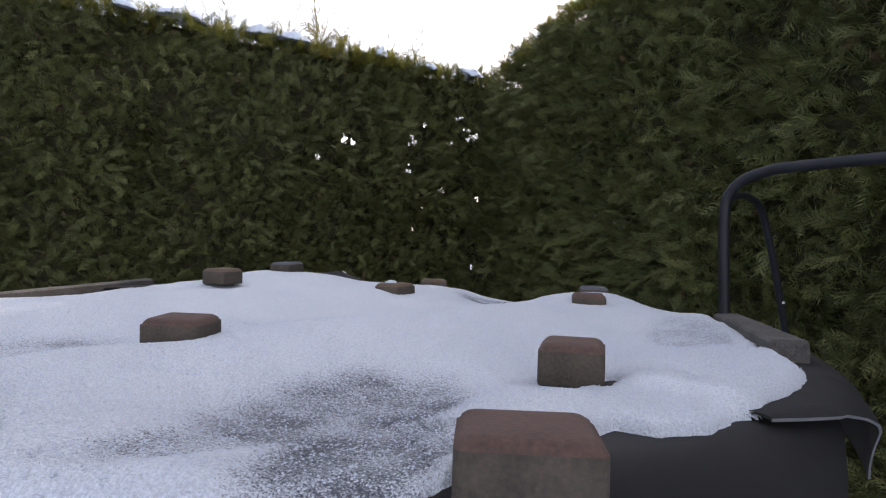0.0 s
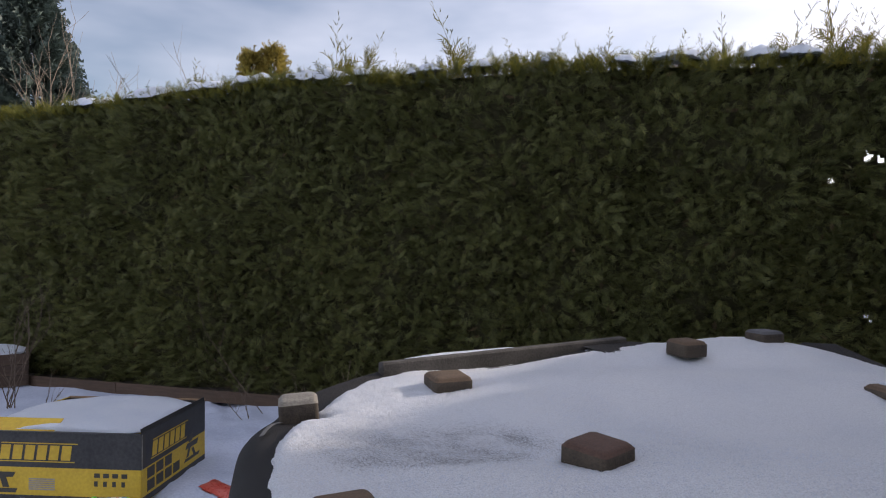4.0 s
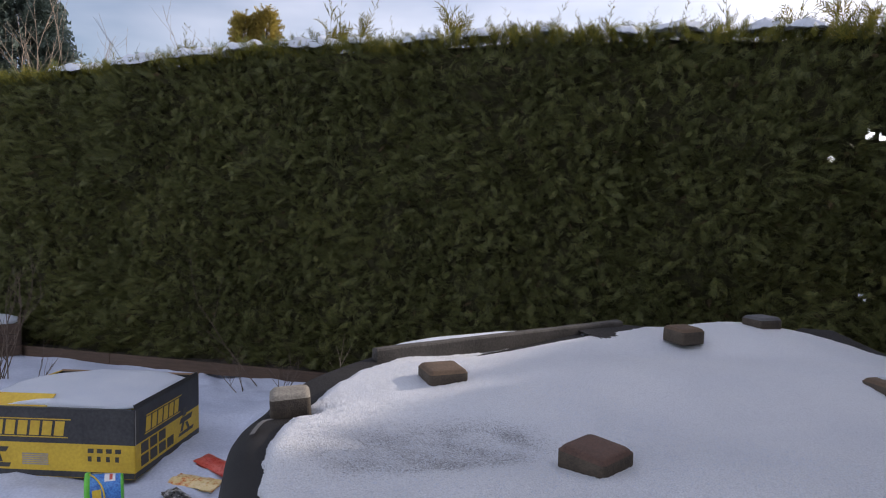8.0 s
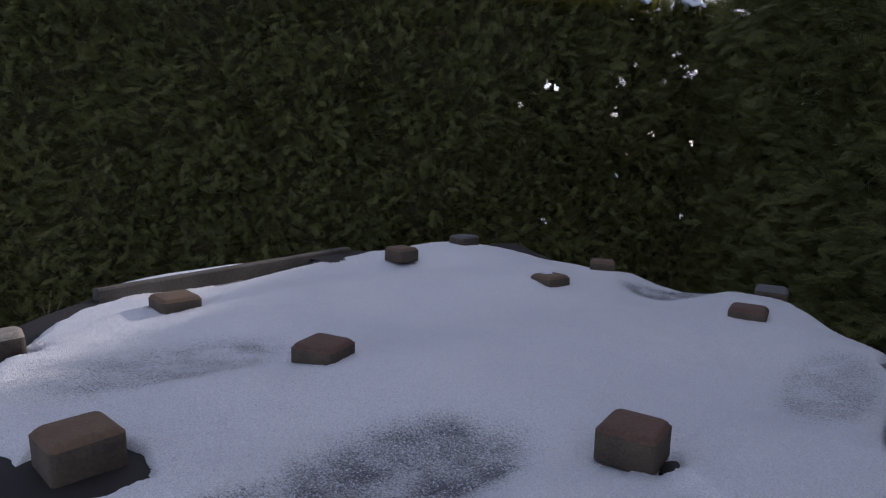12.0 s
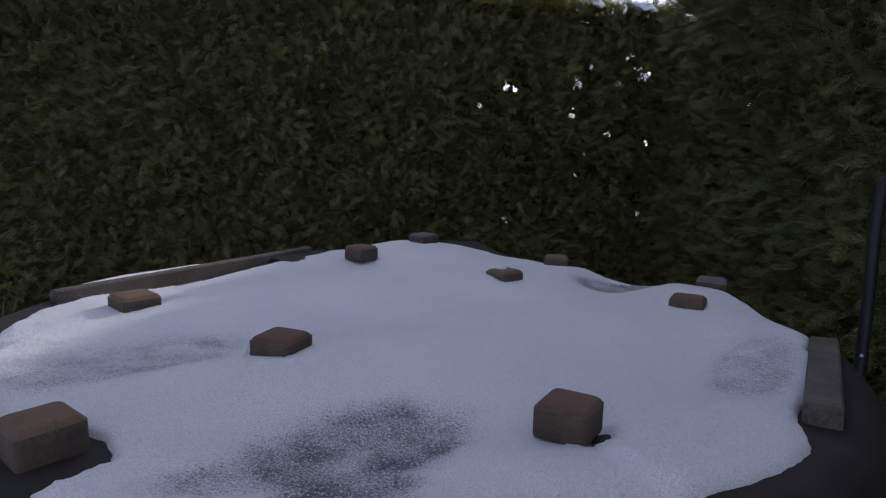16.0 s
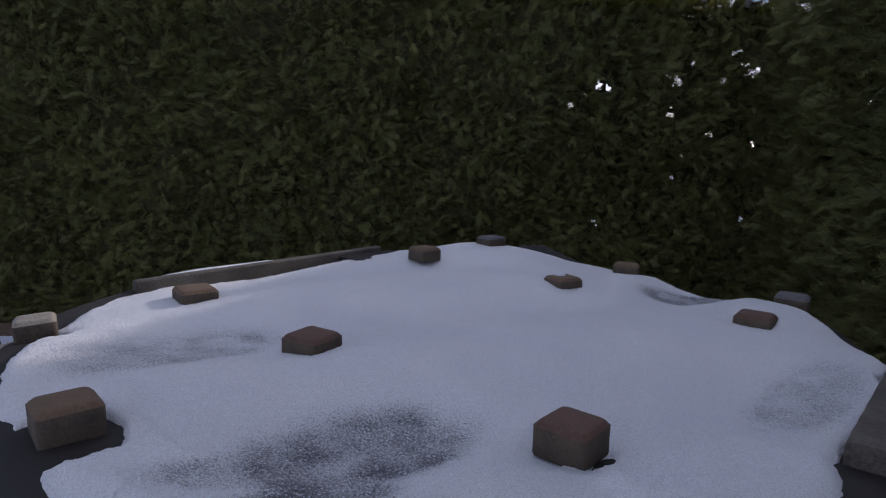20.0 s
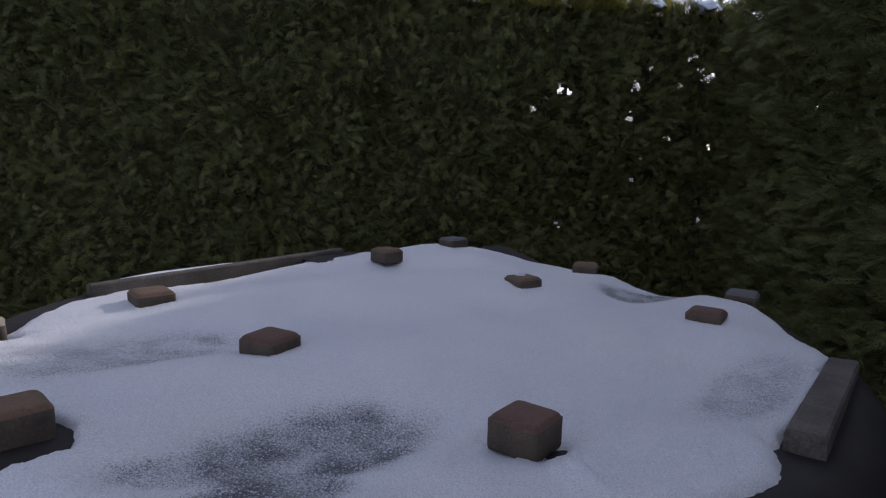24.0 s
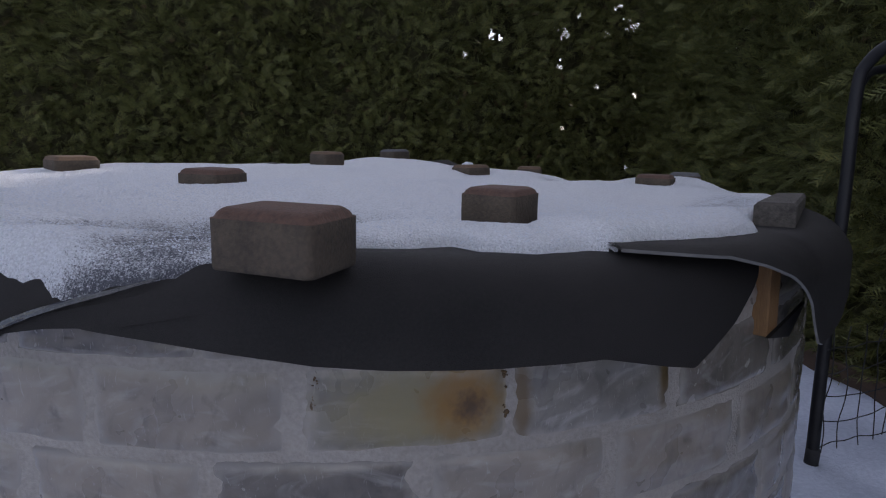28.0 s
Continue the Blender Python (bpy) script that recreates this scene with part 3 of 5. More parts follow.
def hedge(name, length, leafy, start, top, dirv, nrm, seed, gaps, label, fine=1.0):
    rng = np.random.RandomState(seed)
    root = thing(name, Matrix(), label, "hedge")
    fine_to = 2.2 if len(gaps) > 9 else 1.3
    # inside with gaps, its shade put into a dark colour; a front and a back face; thinner near the corner
    us, zs = np.concatenate([np.arange(start, fine_to, 0.018), np.arange(fine_to, length, 0.09)]), np.linspace(0.0, 1.0, 150)
    U, Z = np.meshgrid(us, zs, indexing="ij")
    Z = Z * (top(U) - 0.06)
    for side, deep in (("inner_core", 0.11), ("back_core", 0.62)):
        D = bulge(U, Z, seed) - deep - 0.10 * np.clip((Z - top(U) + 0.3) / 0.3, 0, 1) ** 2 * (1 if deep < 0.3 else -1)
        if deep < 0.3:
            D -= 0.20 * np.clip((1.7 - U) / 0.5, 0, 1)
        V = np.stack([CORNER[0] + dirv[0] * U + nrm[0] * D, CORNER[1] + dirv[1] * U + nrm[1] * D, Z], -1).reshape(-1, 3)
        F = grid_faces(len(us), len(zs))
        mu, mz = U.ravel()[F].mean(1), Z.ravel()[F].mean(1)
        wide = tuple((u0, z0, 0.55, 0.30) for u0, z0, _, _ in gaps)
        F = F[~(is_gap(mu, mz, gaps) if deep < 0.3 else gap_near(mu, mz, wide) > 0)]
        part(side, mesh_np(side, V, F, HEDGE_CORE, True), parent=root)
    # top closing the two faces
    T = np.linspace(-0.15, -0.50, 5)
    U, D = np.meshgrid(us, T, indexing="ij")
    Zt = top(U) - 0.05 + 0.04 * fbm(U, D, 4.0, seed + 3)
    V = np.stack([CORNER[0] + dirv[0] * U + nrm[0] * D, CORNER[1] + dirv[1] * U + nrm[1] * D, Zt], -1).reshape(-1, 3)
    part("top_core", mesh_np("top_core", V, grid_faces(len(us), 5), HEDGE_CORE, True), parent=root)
    n3, a3, up = np.array([*nrm, 0.0]), np.array([*dirv, 0.0]), np.array([0, 0, 1.0])

    def leaves(label_name, dense, mat, deep, size, tip_out, tip_up, kinds, reach):
        n = int(dense * leafy * 3.1 / fine ** 1.15)
        u = rng.uniform(min(0.0, start * 0.3), leafy, n)
        z = rng.uniform(0.02, 1.0, n) * (top(u) + 0.02)
        sz = rng.uniform(*size, n) * fine
        wide = tuple((u0, z0, a + reach, b + reach) for u0, z0, a, b in gaps)
        keep = (gap_near(u, z, wide) < rng.uniform(0, 0.50, n)) & (fbm(u, z, 3.4, seed + 6, 2) + rng.uniform(-0.9, 0.9, n) > -0.75)
        u, z, sz = u[keep], z[keep], sz[keep]
        m = len(u)
        lip = np.clip((z - top(u) + 0.22) / 0.22, 0, 1)
        d = bulge(u, z, seed) + rng.uniform(-0.13, 0.05, m) - deep - 0.24 * lip ** 2 * rng.uniform(0, 1, m)
        pos = np.stack([CORNER[0] + dirv[0] * u + nrm[0] * d, CORNER[1] + dirv[1] * u + nrm[1] * d, z], 1)
        lean = 1.1 * fbm(u, z, 1.7, seed + 8, 2)                     # neighbouring sprays lean the same way
        tip = n3 * rng.uniform(*tip_out, m)[:, None] + a3 * (lean + rng.normal(0, 0.42, m))[:, None] + up * (rng.normal(tip_up, 0.40, m) + 0.7 * lip)[:, None]
        side = n3 * rng.normal(0, 0.35, m)[:, None] + a3 * rng.normal(0, 1.0, m)[:, None] + up * rng.normal(0, 0.45, m)[:, None]
        v, f = scatter(pos - n3 * 0.05, tip, side, sz, rng, kinds)
        tagged(part(label_name, mesh_np(label_name, v, f, mat), parent=root), kind="stuff")
    leaves("under_foliage", 230, LEAF, 0.07, (0.11, 0.19), (0.25, 0.9), 0.0, FEATHERS, 0.0)
    leaves("feathery_foliage", 700, LEAF, -0.01, (0.13, 0.24), (0.35, 0.9), 0.10, FEATHERS, 0.025)
    leaves("dry_foliage", 40, LEAF_BROWN, 0.02, (0.07, 0.14), (0.2, 0.8), -0.3, FEATHERS, 0.03)
    # crest of the hedge; its sunlight is put into a yellower leaf colour
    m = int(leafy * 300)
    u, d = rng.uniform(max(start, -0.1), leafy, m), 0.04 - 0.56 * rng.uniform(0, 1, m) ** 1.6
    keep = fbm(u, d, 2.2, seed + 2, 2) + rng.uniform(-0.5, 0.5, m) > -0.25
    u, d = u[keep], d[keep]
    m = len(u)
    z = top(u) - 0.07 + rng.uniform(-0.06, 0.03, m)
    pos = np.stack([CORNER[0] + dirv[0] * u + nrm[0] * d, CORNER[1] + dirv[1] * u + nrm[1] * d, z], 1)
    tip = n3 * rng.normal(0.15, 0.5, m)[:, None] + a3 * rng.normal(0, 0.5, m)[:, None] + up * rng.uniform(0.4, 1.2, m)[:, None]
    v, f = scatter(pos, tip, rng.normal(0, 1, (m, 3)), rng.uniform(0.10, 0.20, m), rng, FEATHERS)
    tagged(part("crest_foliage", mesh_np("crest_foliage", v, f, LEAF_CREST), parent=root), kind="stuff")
    return root, rng


hedge_l, rng_l = hedge("thuja_hedge", LEN_L, LEAFY_L, -1.0, top_left, DIR_L, NRM_L, 11, GAPS_L, "tall clipped dark green thuja hedge with snow on top", 0.82)
hedge_r, rng_r = hedge("thuja_hedge", LEN_R, LEAFY_R, 0.05, top_right, DIR_R, NRM_R, 23, GAPS_R, "tall dark green thuja hedge behind the goal", 0.92)


def shoot_mesh(kind):
    """A wispy shoot one unit high: a thin bent stem with sparse forked twigs that point upwards, leafier at its foot."""
    rng = np.random.RandomState(70 + kind)
    bend = np.array([rng.uniform(-0.22, 0.22), rng.uniform(-0.22, 0.22)])
    v, f = [], []

    def twig(p, d, ln, wide):
        p, d = np.array(p, float), np.array(d, float)
        d /= np.linalg.norm(d)
        s = np.cross(d, rng.normal(0, 1, 3))
        s *= wide / np.linalg.norm(s)
        k = len(v)
        v.extend((p - s * 0.6, p + s * 0.6, p + d * ln * 0.6 + s, p + d * ln * 0.6 - s, p + d * ln))
        f.extend(((k, k + 1, k + 2), (k, k + 2, k + 3), (k + 3, k + 2, k + 4)))
        return p + d * ln * 0.5, d

    def stem(q):
        return np.array((bend[0] * q * q, bend[1] * q * q, q))
    turn = rng.uniform(0, 6.28)
    for i in range(15):
        q = 0.08 + 0.058 * i + rng.uniform(-0.015, 0.015)
        turn += 2.4 + rng.uniform(-0.5, 0.5)
        out = np.array((math.cos(turn), math.sin(turn), rng.uniform(0.9, 1.6)))
        ln = (0.36 - 0.27 * q) * rng.uniform(0.55, 1.15)
        mid, d = twig(stem(q), out, ln, 0.0040)
        for j in range(7 if q < 0.5 else 4):
            w = d + rng.normal(0, 0.45, 3) + (0, 0, 0.35)
            twig(mid + d * ln * rng.uniform(-0.35, 0.38), w, ln * rng.uniform(0.22, 0.42), 0.0048)
    for a, b in ((0, 0.35), (0.35, 0.7), (0.7, 1.0)):
        twig(stem(a), stem(b) - stem(a), float(np.linalg.norm(stem(b) - stem(a))) * 1.02, 0.0048 - 0.002 * a)
    n = 9
    t = rng.uniform(0.0, 0.30, n)
    ang = rng.uniform(0, 6.28, n)
    lv, lf = scatter(np.stack([bend[0] * t * t, bend[1] * t * t, t], 1), np.stack([np.cos(ang), np.sin(ang), rng.uniform(0.9, 1.8, n)], 1), rng.normal(0, 1, (n, 3)), rng.uniform(0.22, 0.40, n), rng, FEATHERS)
    k = len(v)
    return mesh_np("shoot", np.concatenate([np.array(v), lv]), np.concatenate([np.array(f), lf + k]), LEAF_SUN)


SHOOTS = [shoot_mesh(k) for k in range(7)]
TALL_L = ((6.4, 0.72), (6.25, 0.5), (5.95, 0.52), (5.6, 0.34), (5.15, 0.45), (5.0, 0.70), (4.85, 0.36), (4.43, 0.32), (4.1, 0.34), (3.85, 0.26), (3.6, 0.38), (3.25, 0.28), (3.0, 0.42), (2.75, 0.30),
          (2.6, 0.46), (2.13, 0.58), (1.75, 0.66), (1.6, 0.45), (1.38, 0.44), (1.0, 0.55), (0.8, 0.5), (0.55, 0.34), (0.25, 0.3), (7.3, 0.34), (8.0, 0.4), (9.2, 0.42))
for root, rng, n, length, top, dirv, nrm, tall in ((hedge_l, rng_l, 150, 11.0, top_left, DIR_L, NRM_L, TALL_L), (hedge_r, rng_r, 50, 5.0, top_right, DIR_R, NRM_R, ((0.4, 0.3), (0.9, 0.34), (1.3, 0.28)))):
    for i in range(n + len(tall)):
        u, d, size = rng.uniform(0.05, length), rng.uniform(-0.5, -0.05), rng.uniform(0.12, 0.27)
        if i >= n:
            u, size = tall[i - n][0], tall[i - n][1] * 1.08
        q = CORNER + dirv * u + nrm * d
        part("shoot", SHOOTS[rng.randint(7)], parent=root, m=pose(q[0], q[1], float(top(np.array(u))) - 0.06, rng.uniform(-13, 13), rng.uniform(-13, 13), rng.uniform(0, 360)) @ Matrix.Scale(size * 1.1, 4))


# snow lying on the hedge
def lump_bm(sx, sy, sz, seed, rough=0.25, sub=3):
    bm = bmesh.new()
    bmesh.ops.create_icosphere(bm, subdivisions=sub, radius=1.0)
    for v in bm.verts:
        k = 1 + rough * noise.noise(v.co * 1.6 + Vector((seed, seed * 0.7, 0))) + rough * 0.35 * noise.noise(v.co * 4.5 + Vector((seed, 0, seed)))
        v.co = Vector((v.co.x * sx * k, v.co.y * sy * k, v.co.z * sz * (k if v.co.z > 0 else 0.5)))
    return bm


rng = np.random.RandomState(5)


def hedge_snow(u0, half, d0, wide, thick, top, dirv, nrm, seed):
    """An uneven patch of snow that follows the top of the hedge and sags over its front."""
    us, ds = np.linspace(-1.25, 1.25, 44), np.linspace(-1.25, 1.25, 22)
    U, Dd = np.meshgrid(us, ds, indexing="ij")
    k = 1 - U ** 2 - Dd ** 2 + 0.75 * fbm(U * half * 9, Dd * wide * 9, 1.0, seed, 3)
    h = thick * np.sqrt(np.clip(k, 0, 1.3))
    u, d = u0 + U * half, d0 + Dd * wide
    z = top(u) + 0.015 + h - 0.35 * np.clip(d + 0.02, 0, 1) ** 1.0 + 0.03 * fbm(U, Dd, 2.0, seed + 1)
    V = np.stack([CORNER[0] + dirv[0] * u + nrm[0] * d, CORNER[1] + dirv[1] * u + nrm[1] * d, z], -1).reshape(-1, 3)
    F = grid_faces(44, 22)
    F = F[(k.ravel()[F] > 0).any(1)]
    low = V.copy()
    low[:, 2] = np.minimum(V[:, 2], (z - h).ravel() - 0.004)
    ob = part("snow_clump", mesh_np("snow_clump", np.concatenate([V, low]), np.concatenate([F, F[:, ::-1] + len(V)]), SNOW, True))
    tagged(ob, "uneven patch of white snow lying on the hedge", "snow", "snow on the hedge")


SNOW_L = ((9.4, 0.36), (8.55, 0.30), (7.8, 0.30), (7.25, 0.32), (6.5, 0.36), (5.95, 0.12), (5.3, 0.24), (4.72, 0.20), (4.1, 0.08), (3.42, 0.11), (3.02, 0.25), (2.38, 0.16), (2.08, 0.18), (1.25, 0.08), (0.72, 0.10), (0.2, 0.10))
for i, (u, half) in enumerate(SNOW_L):
    hedge_snow(u, half, rng.uniform(-0.16, -0.09), rng.uniform(0.15, 0.21), rng.uniform(0.06, 0.09), top_left, DIR_L, NRM_L, 20.0 + i)
for i, (u, half) in enumerate(((0.55, 0.10), (1.1, 0.14), (1.7, 0.14))):
    hedge_snow(u, half, -0.14, 0.15, 0.06, top_right, DIR_R, NRM_R, 60.0 + i)

# boards and soil along the hedge foot
def plank(a, b, height, thick, name, label):
    a, b = Vector(a), Vector(b)
    d = b - a
    bm = box_bm(d.length - 0.006, thick, height, 0.004)
    for v in bm.verts:
        v.co.z += 0.004 * noise.noise(Vector((v.co.x * 3, v.co.y, a.x)))
    ob = part(name, bm, BOARD, m=pose(*((a + b) / 2), 0, 0, math.degrees(math.atan2(d.y, d.x))))
    return tagged(ob, label, "garden edging", "edging boards")


for i in range(5):
    a, b = (CORNER + DIR_L * s + NRM_L * 0.42 for s in (0.5 + 2.0 * i, 2.5 + 2.0 * i))
    plank((*a, 0.03), (*b, 0.033), 0.115, 0.03, "edging_board", "weathered brown edging board at the foot of the hedge")
for s0, s1, o in ((0.5, 2.3, 0.22), (2.3, 4.1, 0.24)):
    a, b = (CORNER + DIR_R * s + NRM_R * o for s in (s0, s1))
    plank((*a, 0.03), (*b, 0.03), 0.115, 0.03, "edging_board", "weathered brown edging board at the foot of the hedge")
for nm, dirv, nrm, length in (("soil_bed", DIR_L, NRM_L, 14.5), ("soil_bed", DIR_R, NRM_R, 8.2)):
    us, ds = np.arange(-0.1, length, 0.12), np.linspace(-0.6, 0.41 if dirv is DIR_L else 0.21, 9)
    U, D = np.meshgrid(us, ds, indexing="ij")
    V = np.stack([CORNER[0] + dirv[0] * U + nrm[0] * D, CORNER[1] + dirv[1] * U + nrm[1] * D, 0.03 + 0.02 * fbm(U, D, 5.0, 2.0) + (0.004 if dirv is DIR_R else 0)], -1)
    tagged(new(nm, mesh_np(nm, V.reshape(-1, 3), grid_faces(len(us), len(ds)), SOIL, True)), "dark bare soil under the hedge", "soil", kind="structure")
# ---- the round ice house ----
CX, CY = -0.31, 1.66
WALL_R = 1.12


def roof_z(x, y):
    """The felt over the rafters: a plane tilted down to the right with shallow sags."""
    z = 1.031 - 0.045 * (x + 0.3)
    for px, py, sx, sy, h in SAGS:
        z = z + h * np.exp(-(((x - px) / sx) ** 2 + ((y - py) / sy) ** 2))
    wave = ((x + 0.12) * -0.788 + (y - 0.79) * 0.616) / 0.735                       # felt hanging between the rafters
    z = z - 0.019 * np.cos(2 * math.pi * wave) * np.clip((1.02 - np.hypot(x - CX, y - CY)) / 0.25, 0, 1)
    return z


SAGS = ((-0.12, 0.80, 0.20, 0.20, -0.022), (-0.87, 1.03, 0.20, 0.16, -0.022), (0.57, 1.43, 0.14, 0.26, -0.010), (0.25, 2.52, 0.20, 0.30, -0.050), (-0.16, 2.72, 0.14, 0.22, -0.014),
        (-0.74, 2.78, 0.20, 0.32, 0.028), (-1.08, 2.62, 0.20, 0.22, -0.026), (-0.05, 2.84, 0.16, 0.16, -0.024), (0.25, 2.76, 0.18, 0.15, -0.022), (0.76, 2.10, 0.13, 0.20, -0.027), (0.50, 2.28, 0.20, 0.26, 0.016), (-1.45, 1.75, 0.22, 0.75, -0.068), (-1.27, 0.92, 0.20, 0.20, -0.030),
        (-0.53, 0.58, 0.16, 0.14, 0.010), (0.09, 0.54, 0.16, 0.12, 0.008), (0.28, 0.95, 0.10, 0.12, -0.006), (-0.30, 2.92, 0.13, 0.16, -0.024))
RIM_T = (-180, -150, -140, -120, -90, -60, -30, 0, 20, 60, 90, 120, 150, 180)
RIM_R = (1.27, 1.22, 1.20, 1.15, 1.13, 1.12, 1.09, 1.11, 1.14, 1.20, 1.27, 1.33, 1.33, 1.27)


def rim(theta_deg):
    return np.interp(theta_deg, RIM_T, RIM_R)


def rim_right(t):
    return np.interp(t, (-50, -44, -38, -32, -20, 0, 20, 60, 90, 120, 150), (1.118, 1.148, 1.145, 1.125, 1.115, 1.115, 1.14, 1.20, 1.27, 1.33, 1.33))


def roof_rim(t):
    """The rim that the topmost sheet bends over."""
    return np.where((t > -50) & (t < 145), rim_right(t), rim(t))


house = thing("ice_house", pose(CX, CY, 0), "round hut of stacked ice blocks with a felt roof", "ice hut")


def ice_block_mesh(kind, arc, height, deep=0.10):
    """A curved block with rounded edges; the outer face bulges and dips a little."""
    rng = np.random.RandomState(200 + kind)
    nu, nv = 25, 13
    us, vs = np.linspace(-1, 1, nu), np.linspace(-1, 1, nv)
    verts = []
    for u in us:
        for v in vs:
            e = max(abs(u) ** 10, abs(v) ** 7)
            r = WALL_R - 0.008 * e + 0.004 * noise.noise(Vector((u * 1.5 + kind * 5, v * 1.5, 0))) + 0.0025 * noise.noise(Vector((u * 5, v * 4 + kind, 3)))
            th = u * arc / 2 * (1 - 0.012 * abs(v) ** 6 + 0.012 * noise.noise(Vector((v * 2, kind, u))))
            verts.append((r * math.cos(th), r * math.sin(th), v * height / 2 * (1 - 0.03 * abs(u) ** 6) + 0.002 * noise.noise(Vector((u * 2, kind * 2.0, 7)))))
    faces = [tuple(f) for f in grid_faces(nu, nv)]
    frost = [max(abs(u) ** 6, abs(v) ** 4) for u in us for v in vs]
    # sides going back into the wall
    ring = [i * nv for i in range(nu)] + [(nu - 1) * nv + j for j in range(1, nv)] + [i * nv + nv - 1 for i in range(nu - 2, -1, -1)] + [j for j in range(nv - 2, 0, -1)]
    base = len(verts)
    for i in ring:
        x, y, z = verts[i]
        k = (WALL_R - deep) / math.hypot(x, y)
        verts.append((x * k, y * k, z))
        frost.append(1.0)
    n = len(ring)
    for i in range(n):
        faces.append((ring[i], ring[(i + 1) % n], base + (i + 1) % n, base + i))
    return verts, faces, frost


def block_data(kind, mat, arc, height):
    v, f, frost = ice_block_mesh(kind, arc, height)
    me = mesh_np("ice_block", v, f, mat, True)
    me.attributes.new("frost", 'FLOAT', 'POINT').data.foreach_set("value", np.array(frost, np.float32))
    return me


COURSE_H, PER = 0.122, 26
step = 360.0 / PER
arc, bh = radians(step) - 0.006 / WALL_R, COURSE_H - 0.005
BLOCKS = [block_data(k, ICE if k % 3 else ICE_CLEAR, arc * (0.97 if k % 2 else 1.0), bh) for k in range(8)]
TOP_H = 0.070
TOP_BLOCKS = [block_data(30 + k, ICE if k % 3 else ICE_CLEAR, arc, TOP_H) for k in range(4)]
STAINED = [block_data(20, ICE_STAIN, arc, bh), block_data(21, ICE_EDGE, arc, bh)]
rng = np.random.RandomState(8)
for c in range(9):
    z = 0.880 + COURSE_H / 2 - c * COURSE_H if c else 0.8825 + TOP_H / 2
    phase = (-57.2 if c % 2 else -62.9) + (rng.uniform(-1.0, 1.0) if c > 2 else 0)
    for i in range(PER):
        mid = phase + step * (i + 0.5)
        data = BLOCKS[rng.randint(8)]
        label = ""
        if c == 0:
            data = TOP_BLOCKS[i % 4]
        if c == 1 and i == PER - 1:
            data, label = STAINED[0], "ice block with an ochre-brown stain and dirt specks"
        if c == 1 and i == 0:
            data, label = STAINED[1], "ice block with brown dirt frozen at its ends"
        part("ice_block", data, parent=house, label=label, m=pose(0, 0, z + rng.uniform(-0.002, 0.002), 0, 0, mid + rng.uniform(-0.25, 0.25)))
# dirt frozen along the joints
spot = random.Random(6)
for th, z0, z1, many in ((-69.7, 0.785, 0.872, 16), (-57.6, 0.800, 0.872, 14), (-45.9, 0.805, 0.860, 12), (-59.4, 0.815, 0.850, 7), (-68.9, 0.800, 0.850, 5)):
    lumps = [spot.uniform(z0, z1) for _ in range(3)]
    for _ in range(many):
        z = spot.choice(lumps) + spot.gauss(0, 0.006) if spot.random() < 0.7 else spot.uniform(z0, z1)
        way = th + spot.gauss(0, 0.14)
        a, r = radians(way), WALL_R - 0.0035
        big = 2.2 if spot.random() < 0.12 else 1.0
        bm = lump_bm(spot.uniform(0.0008, 0.0022) * big, 0.0014, spot.uniform(0.0010, 0.0040) * big, z * 50 + way, 0.7, 1)
        part("dirt_speck", bm, DIRT, house, "dark brown frozen dirt", m=pose(r * math.cos(a), r * math.sin(a), z, 0, spot.uniform(-30, 30), way + 90))
# slush between the blocks and the inner face
us, zs = np.linspace(0, 2 * math.pi, 361), np.linspace(-0.02, 0.955, 90)
U, Z = np.meshgrid(us, zs, indexing="ij")
R = WALL_R - 0.0046 + 0.0024 * fbm(U * 1.12, Z, 45.0, 3.0, 3)
part("slush_joints", mesh_np("slush_joints", np.stack([R * np.cos(U), R * np.sin(U), Z], -1).reshape(-1, 3), grid_faces(361, 90), SLUSH, True), parent=house)
Z2 = Z[:, ::89]
part("inner_wall", mesh_np("inner_wall", np.stack([(WALL_R - 0.13) * np.cos(U[:, ::89]), (WALL_R - 0.13) * np.sin(U[:, ::89]), Z2], -1).reshape(-1, 3), grid_faces(361, 2)[:, ::-1], ICE, True), parent=house)
us = np.linspace(0, 2 * math.pi, 121)
U, T = np.meshgrid(us, np.array([WALL_R - 0.012, WALL_R - 0.13]), indexing="ij")
part("wall_crown", mesh_np("wall_crown", np.stack([T * np.cos(U), T * np.sin(U), 0.952 + 0.0 * T], -1).reshape(-1, 3), grid_faces(121, 2), SLUSH, True), parent=house)


